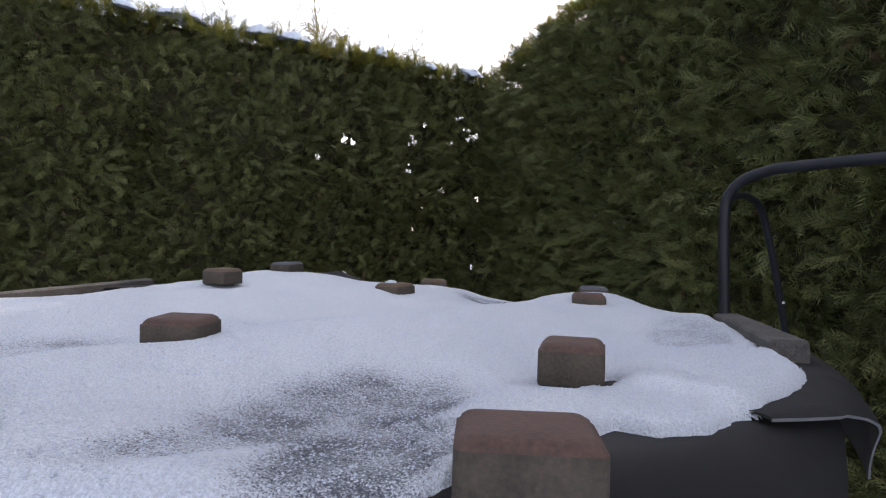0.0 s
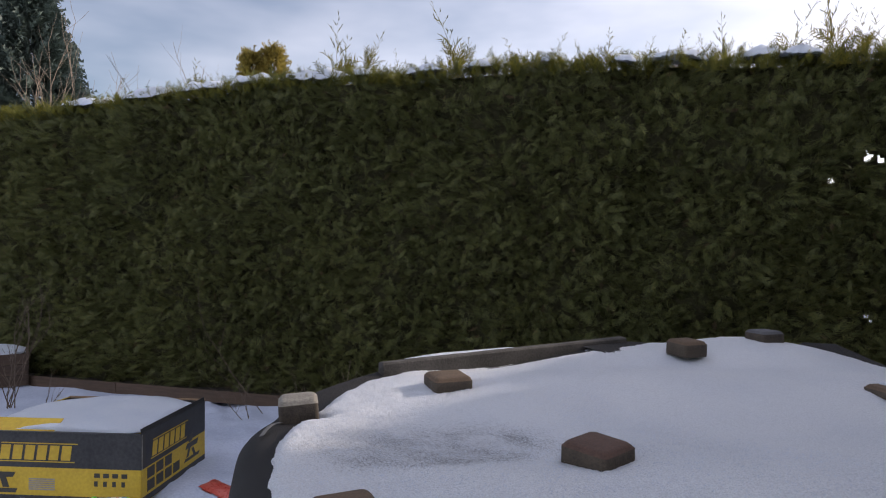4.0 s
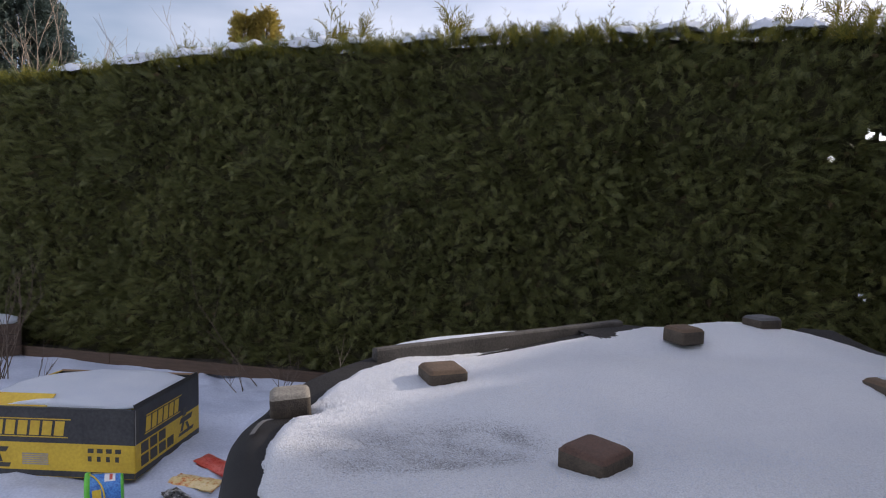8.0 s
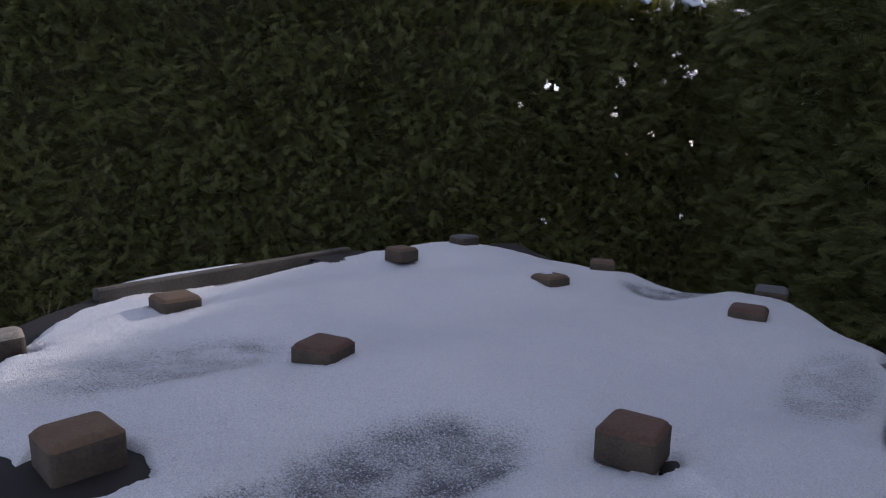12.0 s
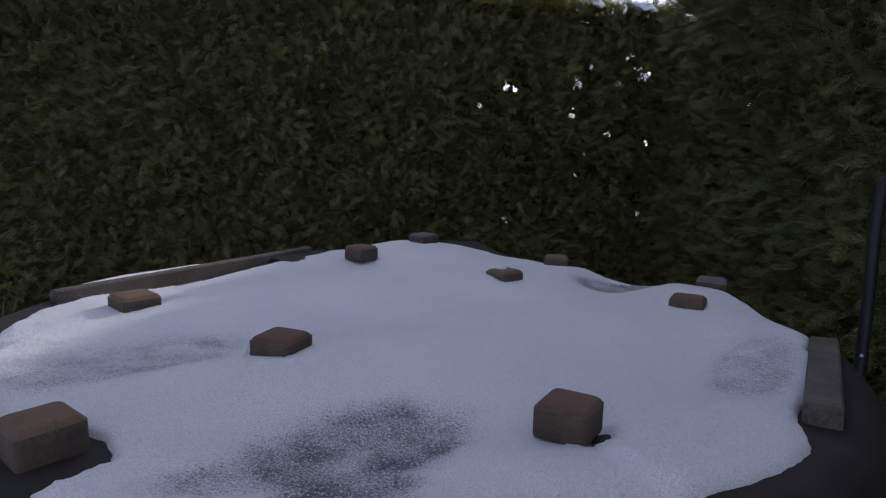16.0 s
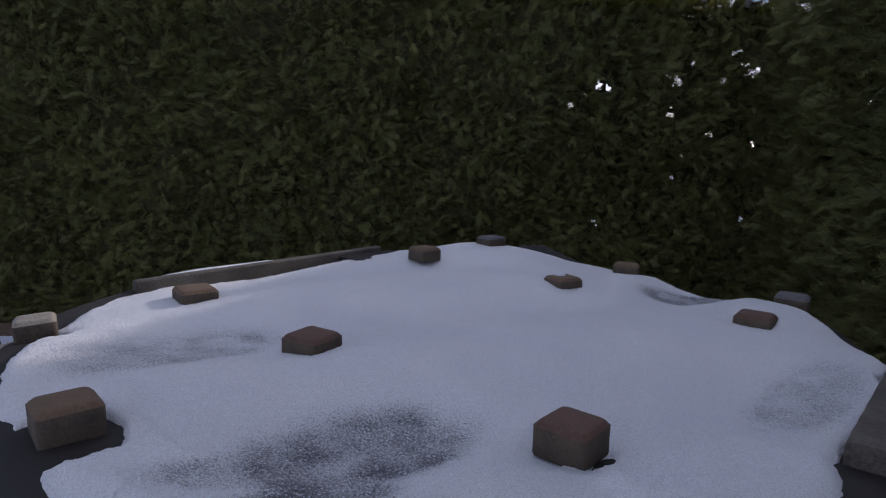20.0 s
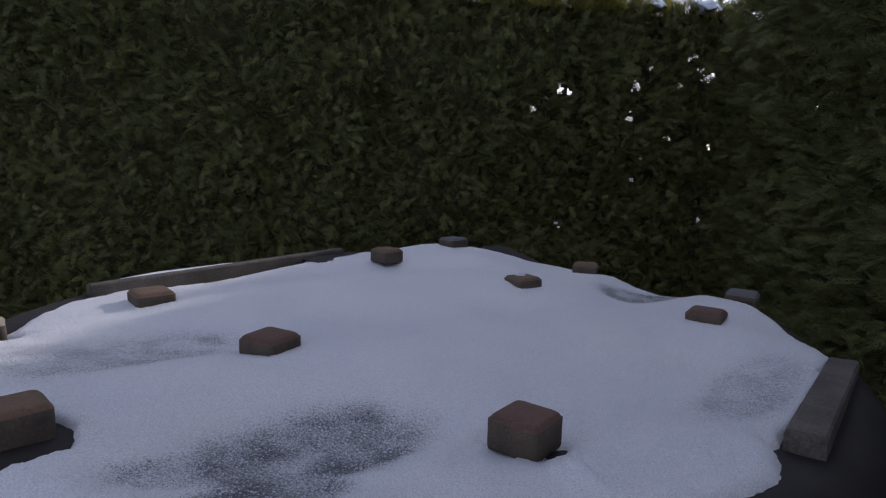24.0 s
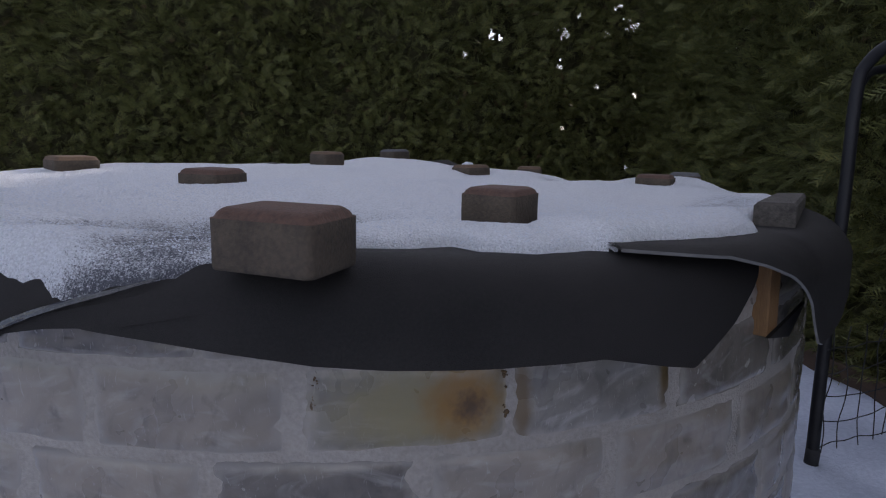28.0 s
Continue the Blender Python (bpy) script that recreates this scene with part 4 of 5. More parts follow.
# ---- roof felt ----
def felt_sheet(name, t0, t1, drop, lift=0.0, start=0.0, label="", rho=0.075, nt=160, ns=70, wave=0.010, seed=1.0, hang=1.0, rim_of=None, lip=0.0, slant=None):
    """A sheet laid from the middle outwards, bent over the rim and hanging down by drop(theta) metres. start: inner radius.
    slant: the angle at which the sheet's own edge lies, by the way past the rim."""
    th = np.linspace(t0, t1, nt)
    q = np.linspace(0, 1, ns)
    TH, Q = np.meshgrid(th, q, indexing="ij")
    wrap = (TH + 180) % 360 - 180
    r0 = (rim_of or rim)(wrap)
    d = np.vectorize(drop)(wrap)
    bend = rho * radians(78)
    far = r0 + rho * np.arccos(1 - np.minimum(d / rho, 0.792)) + np.maximum(d - rho * 0.792, 0.0) / math.sin(radians(78))
    s = start + (far - start) * Q ** 0.75
    if slant:
        TH = TH + (np.interp(s - r0, *slant) - t0) * np.clip(1 - (TH - t0) / 20.0, 0, 1)
    phi = np.clip((s - r0) / rho, 0, radians(78))
    r = np.minimum(s, r0) + rho * np.sin(phi) + np.maximum(s - r0 - bend, 0) * math.cos(radians(78)) * hang
    dz = -rho * (1 - np.cos(phi)) - np.maximum(s - r0 - bend, 0) * math.sin(radians(78))
    r = r + wave * fbm(TH / 9.0, s * 0, 1.0, seed) * np.clip((s - r0 + 0.05) / 0.12, 0, 1)
    a = np.radians(TH)
    X, Y = CX + r * np.cos(a), CY + r * np.sin(a)
    flat_r = np.minimum(s, r0)
    Z = roof_z(CX + flat_r * np.cos(a), CY + flat_r * np.sin(a)) + dz + lift * np.clip((s - 0.82) / 0.15, 0, 1)
    V = np.stack([X, Y, Z], -1).reshape(-1, 3)
    # the pale back, 3 mm behind
    N = np.stack([np.cos(a) * np.sin(phi), np.sin(a) * np.sin(phi), np.cos(phi)], -1).reshape(-1, 3)
    ob = part(name, mesh_np(name, V, grid_faces(nt, ns), FELT, True))
    part("felt_back", mesh_np("felt_back", V - N * 0.003, grid_faces(nt, ns)[:, ::-1], FELT_BACK, True), parent=ob, label="pale underside")
    if lip:                                                                         # the pale cut edge, curled a little
        edge = np.stack([V.reshape(nt, ns, 3)[:, -1], (V - N * lip).reshape(nt, ns, 3)[:, -1] + (0, 0, -0.4 * lip)], 1).reshape(-1, 3)
        part("cut_edge", mesh_np("cut_edge", edge, grid_faces(nt, 2), FELT_BACK, True), parent=ob, label="pale cut edge")
    return tagged(ob, label, "roofing felt", "roofing felt sheets")


def drop_front(t):
    return float(np.interp(t, (-86.2, -84, -77, -73, -69, -65, -59, -53, -48.5, -46.2, -44.2, -41.6, -39.3, -37.2, -35.5), (0.067, 0.072, 0.089, 0.101, 0.112, 0.116, 0.116, 0.115, 0.134, 0.142, 0.122, 0.095, 0.062, 0.03, 0.01)))


def drop_left(t):
    t = t if t < 0 else t - 360
    return float(np.interp(t, (-215, -180, -150, -125, -117, -110, -107, -105.4, -104.4, -99, -95, -91, -88.5, -87, -85.6, -83.2, -79, -72), (0.10, 0.10, 0.11, 0.112, 0.108, 0.114, 0.128, 0.092, 0.076, 0.086, 0.104, 0.124, 0.132, 0.113, 0.088, 0.078, 0.070, 0.045)))


def drop_right(t):
    return float(np.interp(t, (-50, -43, -40, -37.5, -35, -33.5, -32, -31, -30, -28, -15, 40), (0.004, 0.012, 0.026, 0.045, 0.075, 0.098, 0.135, 0.165, 0.172, 0.165, 0.13, 0.11)))


felt_sheet("roofing_felt", -215.0, -71.0, drop_left, 0.0, 0.3, "dark grey roofing felt sheet hanging over the ice wall", seed=2.0, nt=300)
felt_sheet("roofing_felt", -84.4, -35.5, drop_front, 0.005, 0.25, "black roofing felt sheet drooping over the ice blocks", seed=4.0, wave=0.006,
           slant=((0.0, 0.076, 0.091, 0.102, 0.113), (-73.0, -76.9, -79.5, -81.6, -84.4)))
felt_sheet("roofing_felt", -50.0, 145.0, drop_right, 0.016, 0.2, "dark roofing felt sheet with a curled pale edge", hang=0.0, seed=6.0, nt=420, wave=0.005, rim_of=rim_right, lip=0.0035)

# timber under the lifted felt
a = radians(-32.6)
ob = part("roof_batten", box_bm(0.22, 0.036, 0.125, 0.002), PINE, m=pose(CX + 1.030 * math.cos(a), CY + 1.030 * math.sin(a), 0.905, 0, 0, -32.6))
tagged(ob, "raw orange pine batten under the felt roof", "timber")
bm = bmesh.new()
q = [bm.verts.new((CX + 1.150 * math.cos(radians(th)), CY + 1.150 * math.sin(radians(th)), z)) for th, z in ((-34.2, 0.846), (-30.4, 0.834), (-27.0, 0.880))]
bm.faces.new(q)
ext = bmesh.ops.extrude_face_region(bm, geom=bm.faces[:])
for v in ext["geom"]:
    if isinstance(v, bmesh.types.BMVert):
        v.co -= Vector((math.cos(a), math.sin(a), 0)) * 0.006
tagged(part("felt_scrap", bm, FELT), "small dark torn scrap of felt beside the batten", "roofing felt")


# ---- snow on the roof ----
PAVERS = (  # x, y, top, turn, tilt about x, tilt about y, material, label
    (0.089, 0.543, 1.077, -3, 1, 2, PAVER_RED, "reddish-brown concrete paving stone standing on bare black felt"),
    (0.217, 1.000, 1.075, -14, 1, 2, PAVER_RED, "dark red-brown paving stone sunk in a melted ring of snow"),
    (-0.467, 1.144, 1.100, -3, 1, 2, PAVER_RED, "dark red-brown paving stone half buried in snow"),
    (-0.542, 0.592, 1.110, -21, 1, 1, PAVER_TAN, "tan-brown paving stone on bare felt beside melted snow"),
    (-1.048, 1.300, 1.128, -25, 0, 2, PAVER_TAN, "brown paving stone half sunk in snow by the kerb"),
    (-1.195, 0.912, 1.102, -30, 3, 1, PAVER_PALE, "pale weathered grey paving stone at the roof edge"),
    (-0.845, 2.375, 1.140, -22, 0, 2, PAVER_TAN, "brown paving stone half buried in snow"),
    (-0.715, 2.820, 1.150, -28, 0, 0, PAVER_GREY, "dark grey paving stone at the back of the roof"),
    (-0.175, 2.250, 1.088, -36, 0, 0, PAVER_TAN, "brown paving stone nearly buried with a little snow on it"),
    (-0.050, 2.800, 1.070, 8, 0, 2, PAVER_TAN, "brown paving stone at the back of the snowy roof"),
    (0.480, 2.070, 1.062, -10, 0, 2, PAVER_RED, "red-brown paving stone half buried in snow"),
    (0.590, 2.475, 1.056, -7, 0, 2, PAVER_GREY, "dark grey paving stone behind a snow hump"),
)
EDGE_T = (-180, -172, -160, -152, -144, -139, -132, -126, -115, -110, -104.3, -100, -97, -94.1, -92.8, -90.3, -88.2, -86.3, -84, -82.7, -80, -77.5, -74.4, -70, -66.8, -62.7, -60.5, -59.1, -55.6, -51.5, -45.8, -39, -32, -29.3, -28.6, -25.9, -22.8,
          -12, 4, 10, 40, 62, 75, 90, 120, 150, 166, 180)
EDGE_R = (1.20, 1.19, 1.14, 1.12, 1.125, 1.13, 1.135, 1.15, 1.16, 1.156, 1.15, 1.15, 1.172, 1.185, 1.189, 1.190, 1.188, 1.182, 1.178, 1.190, 1.186, 1.18, 1.168, 1.115, 1.088, 1.080, 1.063, 1.109, 1.123, 1.114, 1.110, 1.113, 1.098, 1.075, 1.03, 1.039, 1.035,
          1.04, 1.07, 1.12, 1.15, 1.16, 1.20, 1.25, 1.30, 1.22, 1.20, 1.20)


def gauss(x, y, px, py, sx, sy, turn=0.0):
    c, s = math.cos(radians(turn)), math.sin(radians(turn))
    u, v = (x - px) * c + (y - py) * s, -(x - px) * s + (y - py) * c
    return np.exp(-((u / sx) ** 2 + (v / sy) ** 2))


THIN = (  # x, y, half length, half width, turn, how bare
    (-0.105, 0.83, 0.26, 0.150, 58, 0.55), (-0.055, 0.62, 0.16, 0.095, 62, 0.52), (-0.20, 0.66, 0.16, 0.07, 45, 0.38), (-0.77, 0.98, 0.32, 0.195, 64, 0.37),
    (0.600, 1.52, 0.34, 0.115, 76, 0.32), (0.24, 2.52, 0.20, 0.12, 10, 0.50), (-0.05, 0.49, 0.12, 0.05, 10, 0.48))
MELTED = (  # x, y, half sizes, turn: bare felt round a stone or a gully
    (-0.520, 0.565, 0.100, 0.092, 10), (-1.135, 0.895, 0.040, 0.062, 0), (0.276, 0.990, 0.014, 0.036, -14), (-1.29, 2.12, 0.46, 0.055, 76))


def thin_of(x, y):
    w = np.zeros_like(x, dtype=float)
    for px, py, sx, sy, turn, bare in THIN:
        w = np.maximum(w, bare * np.clip(2.6 * gauss(x, y, px, py, sx, sy, turn) - 0.60, 0, 1))
    return w


def snow_depth(x, y):
    """Thickness of the snow over the felt; below zero the felt is bare."""
    th = np.degrees(np.arctan2(y - CY, x - CX))
    r = np.hypot(x - CX, y - CY)
    gap = np.interp(th, EDGE_T, EDGE_R) - r
    for px, py, a, b, turn in MELTED:
        c, s = math.cos(radians(turn)), math.sin(radians(turn))
        u, v = (x - px) * c + (y - py) * s, -(x - px) * s + (y - py) * c
        gap = np.minimum(gap, (np.sqrt((u / a) ** 2 + (v / b) ** 2) - 1) * min(a, b))
    flat = np.sqrt(1 - np.clip((r - roof_rim(th)) / 0.075, 0, 0.93) ** 2)                          # seen from above, the bent rim is foreshortened
    gap = gap + flat * (0.010 * fbm(x, y, 14.0, 3.0, 3) + 0.004 * fbm(x, y, 50.0, 4.0, 2))
    gap = gap + flat * 0.014 * (fbm(x, y, 85.0, 14.0, 2) - 0.1) * np.exp(-((th + 91) / 6.0) ** 2)      # icy lace along the thawing corner
    inside = np.clip(gap / 0.040, 0, 1)
    w = thin_of(x, y)
    t = 0.022 * np.sqrt(inside * (2 - inside)) * (1 - np.clip(1.25 * w, 0, 0.84)) + (0.010 * fbm(x, y, 2.4, 7.0, 3) + 0.0028 * fbm(x, y, 9.0, 8.0, 2)) * np.clip(inside * 1.5 - 0.3, 0, 1) * (1 - w)
    t = np.where(gap < 0, np.maximum(gap * 1.6, -0.03), t)
    for px, py, *_ in PAVERS:                                       # stones warm in the sun and sink in
        t -= 0.012 * gauss(x, y, px, py, 0.105, 0.105) * inside
    t -= (0.010 * gauss(x, y, 0.22, 0.97, 0.11, 0.11) + 0.004 * gauss(x, y, -0.47, 1.12, 0.10, 0.10)) * inside
    t = np.where(t > 0, t * (1 - 0.70 * gauss(x, y, -1.24, 2.10, 0.50, 0.15, 76)), t)
    t += 0.018 * gauss(x, y, -0.17, 2.24, 0.2, 0.2) * inside
    t += 0.010 * gauss(x, y, 0.62, 1.12, 0.06, 0.06) * inside
    return t


cell = 0.0058
sx_, sy_ = np.arange(CX - 1.36, CX + 1.24, cell), np.arange(CY - 1.26, CY + 1.36, cell)
X, Y = np.meshgrid(sx_, sy_, indexing="ij")
D = snow_depth(X, Y)
rs = np.random.RandomState(3)
grain = rs.uniform(-1, 1, X.shape)
D2 = D + (0.0012 * grain + 0.0010 * fbm(X, Y, 110.0, 2.0, 1)) * np.clip(D / 0.006, 0.3, 1)
RR, R0 = np.hypot(X - CX, Y - CY), roof_rim(np.degrees(np.arctan2(Y - CY, X - CX)))


def over_rim(r, r0):
    """How far a thing lying on the bent rim sinks."""
    return 0.075 * (1 - np.sqrt(1 - np.clip((r - r0) / 0.075, 0, 0.95) ** 2))


def sheet_lift(x, y, r):
    th = np.degrees(np.arctan2(y - CY, x - CX))
    lift = np.where((th < -73.5) | (th > 140), 0.0, np.interp(th, (-51.5, -49.5, 130, 140), (0.005, 0.017, 0.017, 0.0)))
    return lift * np.clip((r - 0.80) / 0.15, 0, 1)


Z = roof_z(X, Y) - over_rim(RR, R0) + D2 + 0.001 + sheet_lift(X, Y, RR)
F = grid_faces(len(sx_), len(sy_))
keep = (D2.ravel()[F] > -0.004).any(1) & (RR - R0 < 0.073).ravel()[F].all(1)
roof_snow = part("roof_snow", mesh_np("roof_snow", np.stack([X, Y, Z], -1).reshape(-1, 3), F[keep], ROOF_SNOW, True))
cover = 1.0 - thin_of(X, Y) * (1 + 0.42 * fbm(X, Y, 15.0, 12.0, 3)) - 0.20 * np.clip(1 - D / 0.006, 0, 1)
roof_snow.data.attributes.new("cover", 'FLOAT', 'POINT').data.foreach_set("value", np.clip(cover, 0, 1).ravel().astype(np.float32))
tagged(roof_snow, "wavy grainy snow layer with thin melted patches on the felt roof", "snow", kind="stuff")

# coarse ice grains, loose where the snow has melted thin
n = 260000
gx_, gy_ = rs.uniform(CX - 1.36, CX + 1.24, n), rs.uniform(CY - 1.26, CY + 1.36, n)
gr = np.hypot(gx_ - CX, gy_ - CY)
g0 = roof_rim(np.degrees(np.arctan2(gy_ - CY, gx_ - CX)))
gd = snow_depth(gx_, gy_)
on = (gd > -0.004) & (gr < g0 + 0.03) & np.where((thin_of(gx_, gy_) > 0.22) | (gd < 0.004), rs.uniform(0, 1, n) < 0.42, (gy_ < 1.55) & (rs.uniform(0, 1, n) < 0.32))
gx_, gy_, gr, g0 = gx_[on], gy_[on], gr[on], g0[on]
gz = roof_z(gx_, gy_) - over_rim(gr, g0) + sheet_lift(gx_, gy_, gr) + 0.001 + np.maximum(gd[on], 0)
OCTA = np.array([(1, 0, 0), (0, 1, 0), (-1, 0, 0), (0, -1, 0), (0, 0, 0.9), (0, 0, -0.5)])
OCTF = np.array([(0, 1, 4), (1, 2, 4), (2, 3, 4), (3, 0, 4)])
size = rs.uniform(0.0009, 0.0023, len(gx_))
jit = OCTA[None] * rs.uniform(0.6, 1.3, (len(gx_), 6, 3)) * size[:, None, None]
ca, sa = np.cos(gx_ * 9000), np.sin(gx_ * 9000)
gv = np.stack([jit[..., 0] * ca[:, None] - jit[..., 1] * sa[:, None] + gx_[:, None], jit[..., 0] * sa[:, None] + jit[..., 1] * ca[:, None] + gy_[:, None], jit[..., 2] + gz[:, None]], -1)
gf = (OCTF[None] + (np.arange(len(gx_)) * 6)[:, None, None]).reshape(-1, 3)
tagged(part("snow_grains", mesh_np("snow_grains", gv.reshape(-1, 3), gf, SNOW)), "loose ice grains scattered on the bare felt", "snow", kind="stuff")

# a strip of tape on the felt
tape = [(-1.060, 0.734), (-1.082, 0.755), (-1.098, 0.774), (-1.104, 0.788), (-1.097, 0.802)]
V = []
for k, (tx, ty) in enumerate(tape):
    for w in (-0.005, 0.005):
        r = math.hypot(tx - CX, ty - CY) + w
        a = math.atan2(ty - CY, tx - CX)
        zz = float(roof_z(np.array(tx), np.array(ty)) - over_rim(np.array(r), rim(math.degrees(a)))) + 0.008 + 0.003 * k
        V.append((CX + r * math.cos(a), CY + r * math.sin(a), zz))
tape_bm = bmesh.new()
tv = [tape_bm.verts.new(p) for p in V]
for k in range(4):
    tape_bm.faces.new((tv[2 * k], tv[2 * k + 1], tv[2 * k + 3], tv[2 * k + 2]))
ext = bmesh.ops.extrude_face_region(tape_bm, geom=tape_bm.faces[:])
for v in ext["geom"]:
    if isinstance(v, bmesh.types.BMVert):
        v.co.z -= 0.001
tagged(part("tape_strip", tape_bm, FELT_BACK), "short silvery strip of tape on the roofing felt", "tape")

# crumpled film along the seam of the two front sheets
def film_strip(name, path, wide, mat, label, category, seed):
    """A thin crumpled strip that follows a path of (angle, height, radius), narrowing to its end."""
    us, vs = np.linspace(0, 1, 60), np.linspace(-0.5, 0.5, 7)
    U, W = np.meshgrid(us, vs, indexing="ij")
    T, H, R = (np.array(c) for c in zip(*path))
    along = (T - T[0]) / (T[-1] - T[0])
    th = np.radians(np.interp(U, along, T))
    size = wide * np.clip(5 * U, 0.3, 1) * (1 - 0.75 * U)
    z = np.interp(U, along, H) + W * size
    r = np.interp(U, along, R) + 0.003 + 0.0025 * fbm(U * 9, W * 3, 1.0, seed, 3) - W * 0.5 * size
    V = np.stack([CX + r * np.cos(th), CY + r * np.sin(th), z], -1).reshape(-1, 3)
    back = V.copy()
    back[:, :2] = np.array([CX, CY]) + (V[:, :2] - np.array([CX, CY])) * 0.9985
    F = grid_faces(60, 7)
    tagged(part(name, mesh_np(name, np.concatenate([V, back]), np.concatenate([F, F[:, ::-1] + len(V)]), mat, True)), label, category)


film_strip("seam_tape", ((-88.4, 0.910, 1.214), (-86.2, 0.942, 1.207), (-83.8, 0.961, 1.203), (-81.6, 0.975, 1.200), (-79.5, 0.986, 1.195), (-77.0, 1.000, 1.184)), 0.011, FILM,
           "crumpled shiny plastic strip along the seam of the roofing felt", "tape", 3.0)

# a felt corner turned up at the back
bm = bmesh.new()
q = [bm.verts.new(p) for p in ((-0.66, 2.93, 1.065), (-0.62, 3.00, 1.092), (-0.50, 3.00, 1.098), (-0.38, 3.02, 1.046), (-0.24, 2.97, 1.006), (-0.38, 2.86, 1.030))]
bm.faces.new(q)
bmesh.ops.triangulate(bm, faces=bm.faces[:])
ext = bmesh.ops.extrude_face_region(bm, geom=bm.faces[:])
for v in ext["geom"]:
    if isinstance(v, bmesh.types.BMVert):
        v.co.z -= 0.004
tagged(part("felt_corner", bm, FELT), "turned-up dark felt corner at the back of the roof", "roofing felt")


# ---- paving stones on the roof ----
def paver_mesh(name, mat, side=0.108, h=0.058, corner=0.011, seed=0.0, long=0.0):
    bm = bmesh.new()
    rings = []
    n = 6

    def ring(half, rad, z, rough):
        out = []
        for k in range(4):
            sx, sy = ((1, 1), (-1, 1), (-1, -1), (1, -1))[k]
            cx, cy = (half - rad + long / 2) * sx, (half - rad) * sy
            for i in range(n + 1):
                a = radians(90 * k + 90 * i / n)
                p = Vector((cx + rad * math.cos(a), cy + rad * math.sin(a), z))
                p += rough * Vector((noise.noise(p * 70 + Vector((seed, 0, 0))), noise.noise(p * 45 + Vector((0, seed, 9))), 0.6 * noise.noise(p * 60 + Vector((seed, 5, 0)))))
                out.append(bm.verts.new(p))
        return out
    hs = side / 2
    for half, rad, z, rough in ((hs - 0.001, corner, 0, 0.0012), (hs, corner, 0.004, 0.0010), (hs, corner, h * 0.5, 0.0007), (hs, corner, h - 0.0105, 0.0009),
                                (hs - 0.0025, corner, h - 0.0098, 0.0012), (hs - 0.0045, corner, h - 0.0050, 0.0020), (hs - 0.0085, corner, h - 0.0014, 0.0016), (hs - 0.0120, corner * 0.8, h, 0.0008),
                                (hs - 0.032, corner * 0.5, h + 0.0006, 0.0008)):
        rings.append(ring(half, rad, z, rough))
    for a, b in zip(rings, rings[1:]):
        for k in range(len(a)):
            bm.faces.new((a[k], a[(k + 1) % len(a)], b[(k + 1) % len(a)], b[k]))
    bm.faces.new(rings[0][::-1])
    bm.faces.new(rings[-1])
    me = mesh_bm(name, bm, mat, True)
    me.materials.append(PAVER_SIDE)
    for p in me.polygons:                       # a coloured facing on a grey-brown body
        p.material_index = 0 if p.center.z > h - 0.011 else 1
    return me


STONE_H = {0: 0.064, 1: 0.064, 2: 0.062, 3: 0.066, 5: 0.088}
for i, (x, y, top, rz, rx, ry, mat, label) in enumerate(PAVERS):
    ob = part("paving_stone", paver_mesh("paving_stone", mat, seed=i * 2.7, h=STONE_H.get(i, 0.058), side={0: 0.096, 1: 0.101, 3: 0.103, 4: 0.112, 5: 0.098}.get(i, 0.108), long=0.028 if i == 0 else 0.0), m=pose(x, y, top - STONE_H.get(i, 0.058), rx, ry, rz))
    tagged(ob, label, "paving stone", "paving stones weighing down the roof")
ob = part("snow_clump", lump_bm(0.022, 0.018, 0.012, 4.0), SNOW, smooth=True, m=pose(-0.19, 2.26, 1.087))
tagged(ob, "small clump of snow on a paving stone", "snow")


def kerb(name, a, b, width, height, label, rough_end=True):
    """A split concrete kerb stone from a to b, given at the middle of its top."""
    a, b = Vector(a), Vector(b)
    d = b - a
    length = d.length
    bm = bmesh.new()
    nx = 26
    prof = [(-width / 2, -height), (-width / 2, -0.006), (-width / 2 + 0.005, 0), (width / 2 - 0.005, 0), (width / 2, -0.006), (width / 2, -height)]
    rings = []
    for i in range(nx + 1):
        u = -length / 2 + length * i / nx
        ring = []
        for j, (w, z) in enumerate(prof):
            e = 0.0035 if i in (0, nx) and rough_end else 0.0014
            q = Vector((u, w, z))
            nz = Vector((noise.noise(q * 31), noise.noise(q * 27 + Vector((4, 0, 0))), noise.noise(q * 33 + Vector((0, 7, 0)))))
            ring.append(bm.verts.new(q + nz * e))
        rings.append(ring)
    for r0, r1 in zip(rings, rings[1:]):
        for j in range(len(prof)):
            k = (j + 1) % len(prof)
            bm.faces.new((r0[j], r0[k], r1[k], r1[j]))
    for r in (rings[0], rings[-1]):
        c = bm.verts.new(sum((v.co for v in r), Vector()) / len(r) + Vector((0.004 if r is rings[-1] else -0.004, 0, 0)))
        for j in range(len(r)):
            bm.faces.new((r[j], r[(j + 1) % len(r)], c))
    pitch = -math.degrees(math.asin(d.z / length))
    ob = part(name, bm, KERB, m=pose(*((a + b) / 2), 0, pitch, math.degrees(math.atan2(d.y, d.x))))
    return tagged(ob, label, "kerb stone", "kerb stones on the roof")


